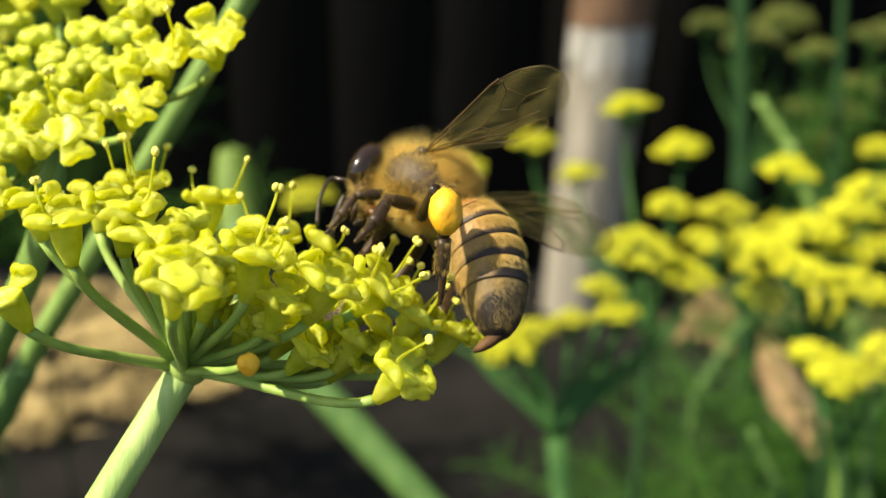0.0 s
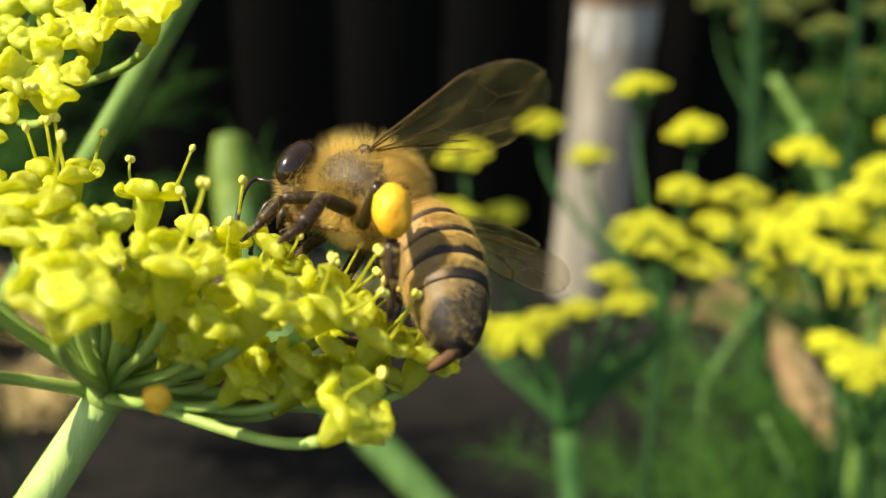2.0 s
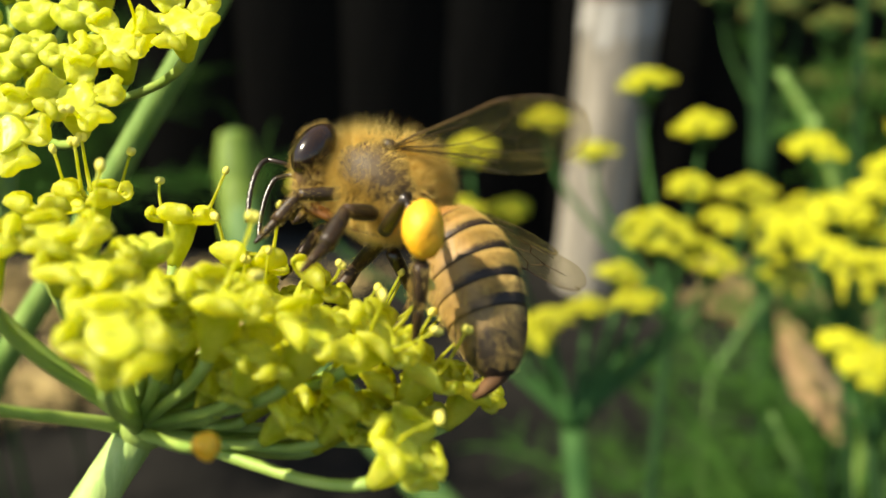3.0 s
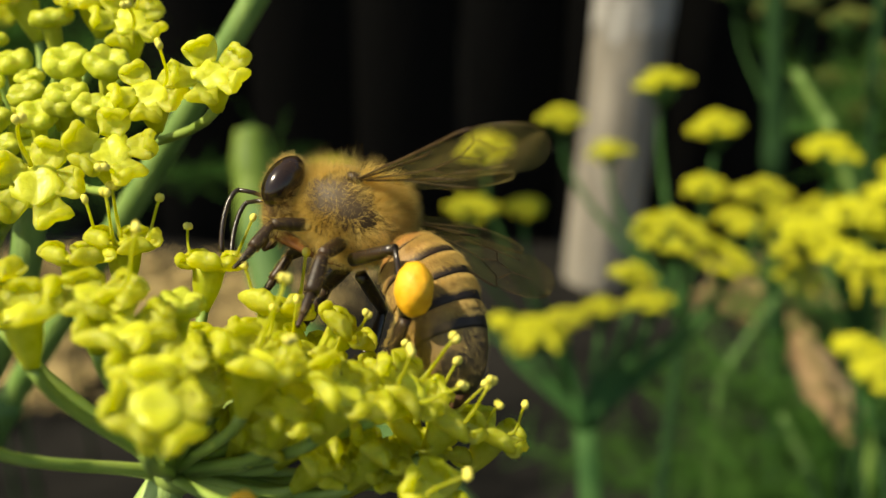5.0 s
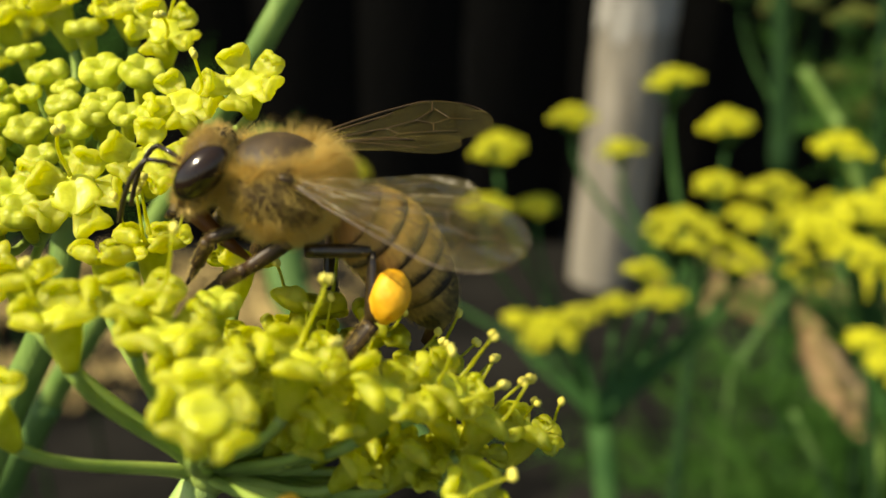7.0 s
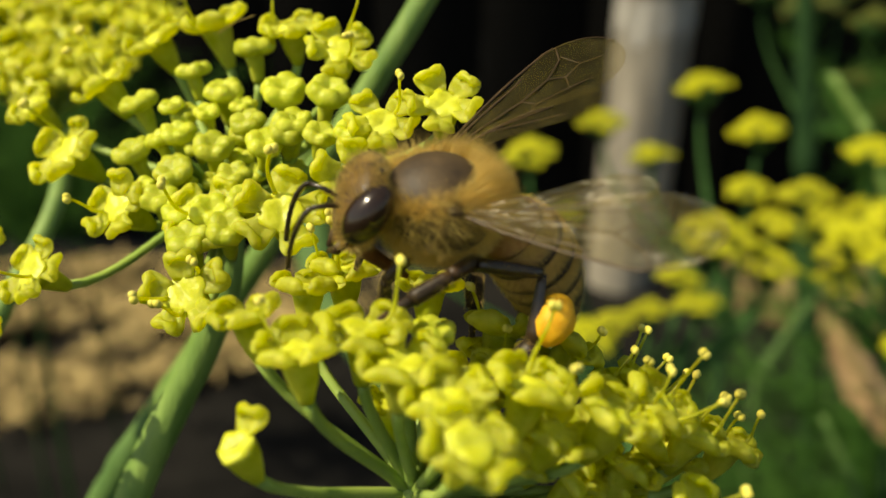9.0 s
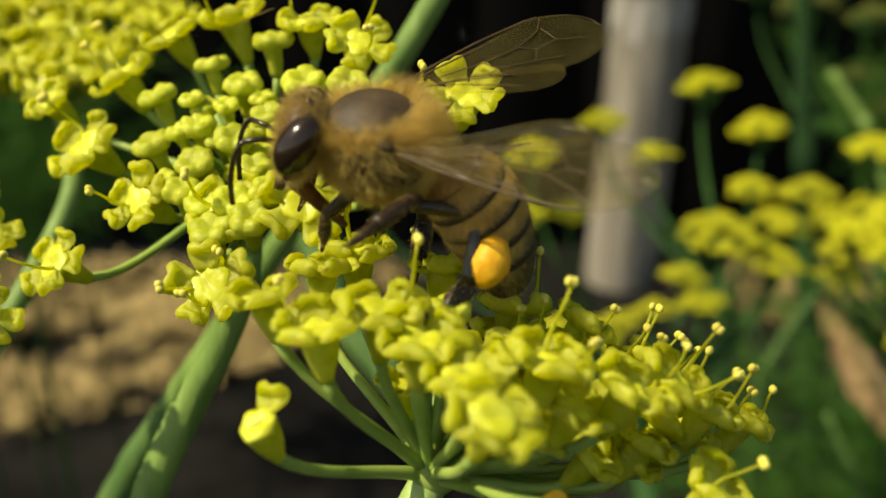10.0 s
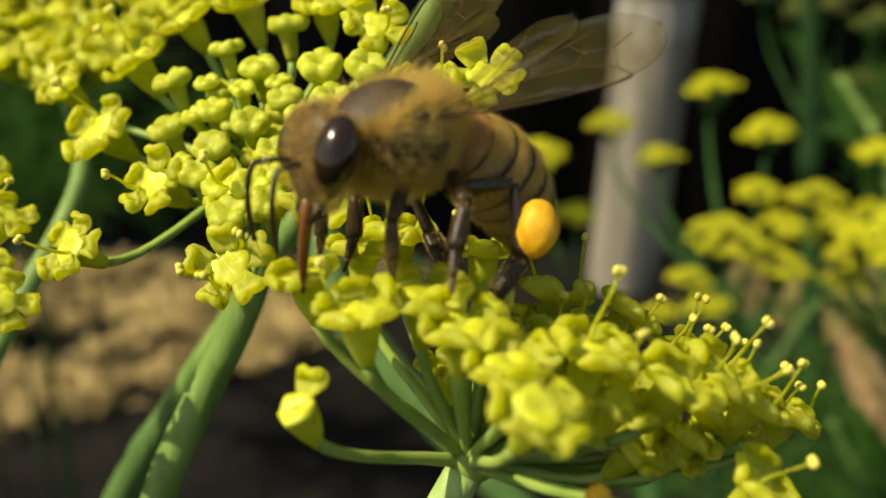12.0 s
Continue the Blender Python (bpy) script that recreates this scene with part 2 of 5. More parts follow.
cam = camera(47.6, 12.0, 1.5, 0.0)
cam.data.dof.use_dof = True
cam.data.dof.focus_distance = 0.0395
cam.data.dof.aperture_fstop = 52.0
walk(cam, [(t, BASE @ pose(x * MM, y * MM, z * MM, 90 + pitch, roll, yaw)) for t, x, y, z, yaw, pitch, roll in CAMERA_ROWS],
     [(0.0, 0.92, 7250, 6), (3.0, 0.94, 7350, 6), (5.0, 0.45, 7750, 5), (7.5, 0.49, 7850, 4), (9.5, 0.19, 8100, 3), (12.0, 0.21, 8100, 3)])

# ---------------------------------------------------------------- light
SUN_FROM = Vector((-0.58, -0.25, 0.775)).normalized()
world = bpy.data.worlds.new("daylight")
scene.world = world
world.use_nodes = True
sky = world.node_tree.nodes.new("ShaderNodeTexSky")
sky.sky_type, sky.sun_disc = "NISHITA", False
sky.sun_elevation = math.asin(SUN_FROM.z)
sky.sun_rotation = math.atan2(SUN_FROM.x, SUN_FROM.y)
background = world.node_tree.nodes["Background"]
background.inputs["Strength"].default_value = 0.11
world.node_tree.links.new(sky.outputs[0], background.inputs[0])
sun_data = bpy.data.lights.new("sun", "SUN")
sun_data.energy, sun_data.angle, sun_data.color = 4.5, radians(0.5), (1.0, 0.94, 0.82)
sun = new("sun", sun_data)
sun.matrix_basis = look(SUN_FROM * 5, (0, 0, 0))


# ---------------------------------------------------------------- materials
def material(name, low, high, scale, rough=0.6, bump=0.0, bump_scale=None, soft=0.0, radius=0.0005, spec=0.4, vary=0.0, metal=0.0, detail=4.0, stretch=None, glow=0.0, relief=0.25):
    """A surface whose colour runs between low and high by noise of that scale, with relief, and with a shift from piece to piece."""
    m = bpy.data.materials.new(name)
    m.use_nodes = True
    n, l = m.node_tree.nodes, m.node_tree.links
    b = n["Principled BSDF"]
    co = n.new("ShaderNodeTexCoord")
    place = co.outputs["Object"]
    if stretch:
        mp = n.new("ShaderNodeMapping")
        mp.inputs["Scale"].default_value = stretch
        l.new(place, mp.inputs[0])
        place = mp.outputs[0]
    nz = n.new("ShaderNodeTexNoise")
    nz.inputs["Scale"].default_value, nz.inputs["Detail"].default_value = scale, detail
    l.new(place, nz.inputs["Vector"])
    ramp = n.new("ShaderNodeValToRGB")
    ramp.color_ramp.elements[0].position, ramp.color_ramp.elements[1].position = 0.32, 0.68
    ramp.color_ramp.elements[0].color, ramp.color_ramp.elements[1].color = (*low, 1), (*high, 1)
    l.new(nz.outputs["Fac"], ramp.inputs[0])
    colour = ramp.outputs[0]
    if vary:
        info = n.new("ShaderNodeObjectInfo")
        span = n.new("ShaderNodeMapRange")
        span.inputs["To Min"].default_value, span.inputs["To Max"].default_value = 1 - vary, 1 + vary * 0.5
        l.new(info.outputs["Random"], span.inputs["Value"])
        hsv = n.new("ShaderNodeHueSaturation")
        l.new(span.outputs[0], hsv.inputs["Value"])
        l.new(colour, hsv.inputs["Color"])
        colour = hsv.outputs[0]
    l.new(colour, b.inputs["Base Color"])
    b.inputs["Roughness"].default_value, b.inputs["Specular IOR Level"].default_value, b.inputs["Metallic"].default_value = rough, spec, metal
    if soft:
        b.inputs["Subsurface Weight"].default_value = soft
        b.inputs["Subsurface Radius"].default_value = (1.0, 0.8, 0.25)
        b.inputs["Subsurface Scale"].default_value = radius
    if glow:
        thin = n.new("ShaderNodeBsdfTranslucent")
        l.new(colour, thin.inputs["Color"])
        both = n.new("ShaderNodeMixShader")
        both.inputs[0].default_value = glow
        l.new(b.outputs[0], both.inputs[1])
        l.new(thin.outputs[0], both.inputs[2])
        l.new(both.outputs[0], n["Material Output"].inputs["Surface"])
    if bump:
        nb = n.new("ShaderNodeTexNoise")
        nb.inputs["Scale"].default_value, nb.inputs["Detail"].default_value = bump_scale or scale * 4, 3
        l.new(place, nb.inputs["Vector"])
        bp = n.new("ShaderNodeBump")
        bp.inputs["Strength"].default_value, bp.inputs["Distance"].default_value = bump, relief / (bump_scale or scale * 4)
        l.new(nb.outputs["Fac"], bp.inputs["Height"])
        l.new(bp.outputs[0], b.inputs["Normal"])
    return m


def banded(name, front, rear, split, rough=0.58):
    """A tergite: front colour, dark towards its rear edge along its own length, with an uneven border."""
    m = material(name, front, [min(1, c * 1.35) for c in front], 900, rough, 0.25, 5000, spec=0.5)
    n, l = m.node_tree.nodes, m.node_tree.links
    b, co = n["Principled BSDF"], n["Texture Coordinate"]
    base = b.inputs["Base Color"].links[0].from_socket
    sx = n.new("ShaderNodeSeparateXYZ")
    l.new(co.outputs["Generated"], sx.inputs[0])
    wob = n.new("ShaderNodeTexNoise")
    wob.inputs["Scale"].default_value = 1100
    l.new(co.outputs["Object"], wob.inputs["Vector"])
    add = n.new("ShaderNodeMath")
    add.operation, add.inputs[1].default_value = "MULTIPLY_ADD", 0.5
    l.new(wob.outputs["Fac"], add.inputs[0])
    l.new(sx.outputs[0], add.inputs[2])
    rng = n.new("ShaderNodeMapRange")
    rng.inputs["From Min"].default_value, rng.inputs["From Max"].default_value = split + 0.10, split + 0.30
    l.new(add.outputs[0], rng.inputs["Value"])
    mix = n.new("ShaderNodeMix")
    mix.data_type = "RGBA"
    mix.inputs["A"].default_value = (*rear, 1)
    l.new(rng.outputs[0], mix.inputs["Factor"])
    l.new(base, mix.inputs["B"])
    l.new(mix.outputs["Result"], b.inputs["Base Color"])
    return m


def membrane(name, colour, cover):
    """A thin clear wing skin: mostly see-through, part brown film, with a gloss that grows at a slant."""
    m = bpy.data.materials.new(name)
    m.use_nodes = True
    n, l = m.node_tree.nodes, m.node_tree.links
    out = n["Material Output"]
    film = n["Principled BSDF"]
    film.inputs["Base Color"].default_value = (*colour, 1)
    film.inputs["Roughness"].default_value = 0.5
    co = n.new("ShaderNodeTexCoord")
    nz = n.new("ShaderNodeTexNoise")
    nz.inputs["Scale"].default_value = 700
    l.new(co.outputs["Object"], nz.inputs["Vector"])
    rng = n.new("ShaderNodeMapRange")
    rng.inputs["To Min"].default_value, rng.inputs["To Max"].default_value = cover - 0.1, cover + 0.1
    l.new(nz.outputs["Fac"], rng.inputs["Value"])
    clear = n.new("ShaderNodeBsdfTransparent")
    clear.inputs["Color"].default_value = (0.88, 0.84, 0.74, 1)
    mix = n.new("ShaderNodeMixShader")
    l.new(rng.outputs[0], mix.inputs[0])
    l.new(clear.outputs[0], mix.inputs[1])
    lit = n.new("ShaderNodeBsdfTranslucent")
    lit.inputs["Color"].default_value = (*colour, 1)
    sides = n.new("ShaderNodeMixShader")
    sides.inputs[0].default_value = 0.78
    l.new(film.outputs[0], sides.inputs[1])
    l.new(lit.outputs[0], sides.inputs[2])
    l.new(sides.outputs[0], mix.inputs[2])
    gloss = n.new("ShaderNodeBsdfGlossy")
    gloss.inputs["Roughness"].default_value = 0.26
    gloss.inputs["Color"].default_value = (1.0, 0.95, 0.85, 1)
    wave = n.new("ShaderNodeTexNoise")
    wave.inputs["Scale"].default_value = 450
    l.new(co.outputs["Object"], wave.inputs["Vector"])
    bp = n.new("ShaderNodeBump")
    bp.inputs["Strength"].default_value, bp.inputs["Distance"].default_value = 0.5, 0.0004
    l.new(wave.outputs["Fac"], bp.inputs["Height"])
    l.new(bp.outputs[0], gloss.inputs["Normal"])
    fr = n.new("ShaderNodeFresnel")
    fr.inputs["IOR"].default_value = 1.35
    l.new(bp.outputs[0], fr.inputs["Normal"])
    shine = n.new("ShaderNodeMixShader")
    less = n.new("ShaderNodeMath")
    less.operation, less.inputs[1].default_value = "MULTIPLY", 0.10
    l.new(fr.outputs[0], less.inputs[0])
    l.new(less.outputs[0], shine.inputs[0])
    l.new(mix.outputs[0], shine.inputs[1])
    l.new(gloss.outputs[0], shine.inputs[2])
    l.new(shine.outputs[0], out.inputs["Surface"])
    return m


PETAL = material("petal_yellow", (0.64, 0.65, 0.020), (0.93, 0.915, 0.15), 1500, 0.42, 0.9, 3600, soft=0.6, radius=0.0010, spec=0.36, glow=0.60, vary=0.14, relief=0.5)
DISC = material("nectar_disc", (0.58, 0.59, 0.025), (0.82, 0.82, 0.09), 2000, 0.42, 0.8, 4500, soft=0.4, radius=0.0008, spec=0.4, glow=0.12)
OVARY = material("ovary_green_yellow", (0.58, 0.63, 0.03), (0.82, 0.83, 0.12), 1500, 0.46, 0.6, 5000, soft=0.35, radius=0.0008, spec=0.3, glow=0.54, vary=0.12)
BUD = material("bud_yellow_green", (0.50, 0.55, 0.03), (0.74, 0.77, 0.10), 1800, 0.46, 0.65, 5500, soft=0.35, radius=0.0008, spec=0.35, glow=0.28, vary=0.18, relief=0.4)
ANTHER = material("anther_yellow", (0.66, 0.58, 0.06), (0.80, 0.72, 0.16), 3000, 0.7, 0.4, 9000)
PEDICEL = material("pedicel_green", (0.21, 0.33, 0.06), (0.37, 0.48, 0.11), 500, 0.5, 0.25, 2500, soft=0.1, vary=0.15)
RAY = material("ray_green", (0.26, 0.40, 0.10), (0.42, 0.54, 0.18), 260, 0.5, 0.3, 1800, soft=0.08, stretch=(6, 6, 1))
STEM = material("stem_green", (0.115, 0.215, 0.040), (0.215, 0.325, 0.075), 150, 0.55, 0.3, 900, stretch=(5, 5, 1))
# Duller copy of PETAL for the distant heads.
FAR_PETAL = material("far_petal_yellow", (0.50, 0.50, 0.012), (0.72, 0.70, 0.04), 300, 0.5, 0.2, 1500, glow=0.25, vary=0.2)
SHEATH = material("leaf_sheath_green", (0.11, 0.185, 0.02), (0.20, 0.29, 0.04), 90, 0.55, 0.3, 400, glow=0.2, stretch=(3, 3, 1))
# MID_STEM, FAR_STEM and DARK_STEM: stem green darkened to carry shade in the colour.
MID_STEM = material("half_shaded_stem_green", (0.055, 0.125, 0.026), (0.105, 0.195, 0.045), 120, 0.65, 0.2, 500, stretch=(4, 4, 1))
FAR_STEM = material("far_stem_green", (0.022, 0.072, 0.017), (0.052, 0.125, 0.033), 120, 0.7, spec=0.12, vary=0.2)
# Olive tone puts the shade on these distant umbels into their colour.
SHADED_OLIVE = material("shaded_olive_head", (0.058, 0.074, 0.007), (0.115, 0.132, 0.016), 300, 0.7, vary=0.2)
DARK_STEM = material("shaded_stem_green", (0.009, 0.030, 0.009), (0.022, 0.056, 0.016), 90, 0.8, spec=0.1, vary=0.2)
LEAF = material("feathery_leaf_green", (0.055, 0.165, 0.026), (0.125, 0.285, 0.054), 60, 0.7, spec=0.15, glow=0.5, vary=0.35)
CHITIN = material("dark_chitin", (0.012, 0.008, 0.005), (0.045, 0.026, 0.012), 1200, 0.28, 0.3, 6000, spec=0.6)
LEG = material("leg_chitin", (0.014, 0.009, 0.004), (0.055, 0.029, 0.011), 900, 0.45, 0.3, 5000, spec=0.35)
THORAX = material("thorax_chitin", (0.042, 0.026, 0.011), (0.105, 0.066, 0.028), 900, 0.6, 0.4, 4000)
FACE = material("face_chitin", (0.055, 0.030, 0.011), (0.16, 0.092, 0.030), 1500, 0.5, 0.4, 6000)
EYE_MAT = material("compound_eye", (0.012, 0.007, 0.004), (0.030, 0.016, 0.008), 700, 0.17, 0.06, 9000, spec=0.5)
FUR = material("golden_fur", (0.52, 0.345, 0.070), (0.88, 0.68, 0.23), 400, 0.5, spec=0.4, glow=0.45)
PALE_FUR = material("pale_fur", (0.60, 0.41, 0.10), (0.80, 0.60, 0.22), 400, 0.5, spec=0.4, glow=0.4)
POLLEN = material("pollen_orange", (0.72, 0.34, 0.012), (0.88, 0.48, 0.03), 1800, 0.55, 0.5, 6000, soft=0.2, radius=0.0004)
TAIL = material("tail_brown", (0.045, 0.022, 0.009), (0.13, 0.065, 0.026), 1500, 0.7, 0.5, 4000, spec=0.2)
TONGUE = material("proboscis_brown", (0.09, 0.032, 0.008), (0.22, 0.085, 0.02), 1500, 0.35)
WING = membrane("wing_membrane", (0.66, 0.54, 0.18), 0.15)
VEIN = material("wing_vein", (0.05, 0.028, 0.012), (0.10, 0.06, 0.025), 900, 0.4)
WOOD = material("weathered_wood", (0.15, 0.135, 0.108), (0.33, 0.295, 0.24), 14, 0.85, 0.5, 60, stretch=(6, 6, 0.5))
BARE = material("bare_pale_wood", (0.20, 0.19, 0.17), (0.42, 0.40, 0.36), 25, 0.8, 0.4, 90, stretch=(5, 5, 0.6))
BARK = material("brown_bark", (0.06, 0.035, 0.02), (0.16, 0.09, 0.05), 30, 0.9, 0.6, 120, stretch=(3, 3, 0.8))
# Near-black board colour stands for the deep shade at the back.
BOARD = material("shade_black_board", (0.0042, 0.0042, 0.0041), (0.0062, 0.0060, 0.0056), 8, 0.95, 0.4, 40, spec=0.05, stretch=(6, 6, 0.4))
# Soil taken almost to black, so its colour includes the plants' shadow.
SOIL = material("shade_dark_soil", (0.0055, 0.0053, 0.0048), (0.016, 0.0148, 0.013), 9, 0.95, 0.8, 60, spec=0.1)
DRY = material("withered_leaf", (0.30, 0.19, 0.09), (0.55, 0.38, 0.20), 40, 0.8, 0.4, 160)
STRAW = material("dry_straw", (0.11, 0.078, 0.030), (0.49, 0.365, 0.155), 24, 0.85, 0.3, 200, vary=0.3)


# ---------------------------------------------------------------- mesh tools
def part(name, bm, mat, parent, label="", local=None):
    """Links a bmesh as one mesh object under a thing or a part."""
    me = bpy.data.meshes.new(name)
    bm.to_mesh(me)
    bm.free()
    return placed(name, shaded(me, mat), parent, local, label)


def shaded(me, *mats):
    for m in mats:
        me.materials.append(m)
    for p in me.polygons:
        p.use_smooth = True
    return me


def placed(name, me, parent, local=None, label=""):
    ob = new(name, me)
    ob.parent = parent
    if local is not None:
        ob.matrix_basis = local
    return tagged(ob, label)


def mesh_of(name, bm, *mats):
    me = bpy.data.meshes.new(name)
    bm.to_mesh(me)
    bm.free()
    return shaded(me, *mats)


def thing(name, m, label, category, group="", kind=""):
    ob = new(name)
    ob.empty_display_size = 0.002
    ob.matrix_basis = m
    return tagged(ob, label, category, group, kind)


def bez(a, b, c, d, n):
    a, b, c, d = (Vector(p) for p in (a, b, c, d))
    return [a * (1 - s) ** 3 + b * 3 * s * (1 - s) ** 2 + c * 3 * s * s * (1 - s) + d * s ** 3 for s in (i / n for i in range(n + 1))]


def tube(bm, pts, radii, sides=8, caps=True, mat=0, flat=1.0, ribs=0.0):
    """A tube along points, with its own radius at each; ribs gives it shallow ridges."""
    pts = [Vector(p) for p in pts]
    if not isinstance(radii, (list, tuple)):
        radii = [radii] * len(pts)
    tan = [(pts[min(i + 1, len(pts) - 1)] - pts[max(i - 1, 0)]).normalized() for i in range(len(pts))]
    side = tan[0].orthogonal().normalized()
    rings = []
    for p, r, t in zip(pts, radii, tan):
        side = (side - side.dot(t) * t).normalized()
        other = t.cross(side)
        ring = []
        for k in range(sides):
            a = 2 * math.pi * k / sides
            rr = r * (1 + (ribs if k % 2 else -ribs))
            ring.append(bm.verts.new(p + side * (rr * math.cos(a)) + other * (rr * flat * math.sin(a))))
        rings.append(ring)
    for u, v in zip(rings, rings[1:]):
        for k in range(sides):
            bm.faces.new((u[k], u[(k + 1) % sides], v[(k + 1) % sides], v[k])).material_index = mat
    if caps:
        bm.faces.new(rings[0][::-1]).material_index = mat
        bm.faces.new(rings[-1]).material_index = mat


def lathe(bm, profile, sides=16, wave=0.0, lobes=5, mat=0):
    """A turned body round z from (radius, height) pairs; wave gives it lobes."""
    rings = []
    for r, z in profile:
        rings.append([bm.verts.new((r * (1 + wave * math.cos(lobes * a)) * math.cos(a), r * (1 + wave * math.cos(lobes * a)) * math.sin(a), z)) for a in (2 * math.pi * k / sides for k in range(sides))])
    for u, v in zip(rings, rings[1:]):
        for k in range(sides):
            bm.faces.new((u[k], u[(k + 1) % sides], v[(k + 1) % sides], v[k])).material_index = mat
    bm.faces.new(rings[0][::-1]).material_index = mat
    bm.faces.new(rings[-1]).material_index = mat


def ball(bm, centre, radii, turn=None, fine=2, mat=0):
    m = Matrix.Translation(centre) @ (turn or Matrix.Identity(4)) @ Matrix.Diagonal((*radii, 1))
    made = bmesh.ops.create_icosphere(bm, subdivisions=fine, radius=1, matrix=m)
    for f in {f for v in made["verts"] for f in v.link_faces}:
        f.material_index = mat
    return made["verts"]


def aim(direction, spin=0.0):
    return Vector(direction).to_track_quat("Z", "Y").to_matrix().to_4x4() @ Matrix.Rotation(spin, 4, "Z")


def hairs(bm, spots, length, width, rng, lean=Vector((0, 0, 0)), mess=0.35, tuft=0.0, thin=0.0):
    """Tapering hairs, each a bent blade of three faces, from (place, normal) pairs."""
    for p, n in spots:
        q = p / MM
        if thin and noise.noise(q * 2.1) < rng.uniform(-0.9, -0.05) * (2 - thin) / 2 - 0.25 * (1 - thin):
            continue
        sway = Vector((noise.noise(q * 1.7), noise.noise(q * 1.7 + Vector((9, 0, 0))), noise.noise(q * 1.7 + Vector((0, 9, 0))))) * tuft
        d = (n + lean + sway + Vector((rng.gauss(0, mess), rng.gauss(0, mess), rng.gauss(0, mess)))).normalized()
        s = d.orthogonal().normalized()
        s = Matrix.Rotation(rng.random() * 6.28, 3, d) @ s
        ln = length * rng.uniform(0.5, 1.25)
        bend = s.cross(d) * ln * rng.uniform(-0.2, 0.2)
        a, b = bm.verts.new(p - s * width), bm.verts.new(p + s * width)
        c, e = bm.verts.new(p + d * ln * 0.55 + bend * 0.5 - s * width * 0.7), bm.verts.new(p + d * ln * 0.55 + bend * 0.5 + s * width * 0.7)
        bm.faces.new((a, b, e, c))
        bm.faces.new((c, e, bm.verts.new(p + d * ln + bend)))


# ---------------------------------------------------------------- fennel florets
SPREAD = ((0.44, 0.10, 0.28), (0.58, 0.08, 0.34), (0.74, 0.08, 0.40), (0.90, 0.10, 0.45), (1.05, 0.16, 0.48), (1.16, 0.26, 0.48), (1.19, 0.38, 0.46), (1.13, 0.47, 0.41), (1.03, 0.49, 0.34), (0.94, 0.45, 0.24))
CUPPED = ((0.42, 0.04, 0.30), (0.57, 0.05, 0.41), (0.74, 0.08, 0.51), (0.90, 0.13, 0.59), (1.03, 0.20, 0.62), (1.11, 0.31, 0.61), (1.10, 0.42, 0.57), (1.01, 0.49, 0.50), (0.90, 0.50, 0.41), (0.81, 0.45, 0.29))


def petal_mesh(seed, spine):
    """A small fleshy petal: a rounded scoop, notched at its end, whose tip rolls up and back over it."""
    rng = random.Random(seed)
    shift = Vector((rng.random() * 9, rng.random() * 9, rng.random() * 9))
    long, wide, curl = rng.uniform(0.95, 1.08), rng.uniform(0.92, 1.08), rng.uniform(0.85, 1.15)
    top = []
    for k, (x, z, w) in enumerate(spine):
        row = []
        for q in range(9):
            v = q / 4 - 1
            lift = (0.09 - 0.025 * k) * v * v if k < 6 else -0.16 * v * v
            notch = 0.13 * max(0.0, 1 - abs(v) * 1.8) if 3 <= k <= 7 else 0.0
            p = Vector(((0.42 + (x - 0.42) * long - notch - 0.06 * v * v * (k > 2)), v * w * wide, z * curl + lift))
            p.z -= 0.05 * math.exp(-(v / 0.28) ** 2) * (k < 7)
            p += Vector((noise.noise(p * 2.0 + shift), noise.noise(p * 2.0 - shift), noise.noise(p * 2.0 + shift * 2))) * 0.07
            p += Vector((0, 0, 1)) * 0.05 * noise.noise(p * 6.5 + shift)
            row.append(p)
        top.append(row)
    bm = bmesh.new()
    outer, inner = [], []
    for k, row in enumerate(top):
        o, n_row = [], []
        for q, p in enumerate(row):
            du = top[min(k + 1, len(top) - 1)][q] - top[max(k - 1, 0)][q]
            dv = row[min(q + 1, 8)] - row[max(q - 1, 0)]
            n = du.cross(dv).normalized() * 0.082
            rim = 0.4 if q in (0, 8) or k in (0, len(top) - 1) else 1.0
            o.append(bm.verts.new((p + n * rim) * MM))
            n_row.append(bm.verts.new((p - n * rim) * MM))
        outer.append(o)
        inner.append(n_row)
    for a, flip in ((outer, False), (inner, True)):
        for u, v in zip(a, a[1:]):
            for q in range(8):
                f = (u[q], v[q], v[q + 1], u[q + 1])
                bm.faces.new(f[::-1] if flip else f)
    for u, v, e, f in zip(outer, outer[1:], inner, inner[1:]):
        bm.faces.new((u[0], e[0], f[0], v[0]))
        bm.faces.new((u[8], v[8], f[8], e[8]))
    for k in (0, -1):
        for q in range(8):
            bm.faces.new((outer[k][q], outer[k][q + 1], inner[k][q + 1], inner[k][q]))
    bmesh.ops.recalc_face_normals(bm, faces=bm.faces)
    return mesh_of("petal", bm, PETAL)


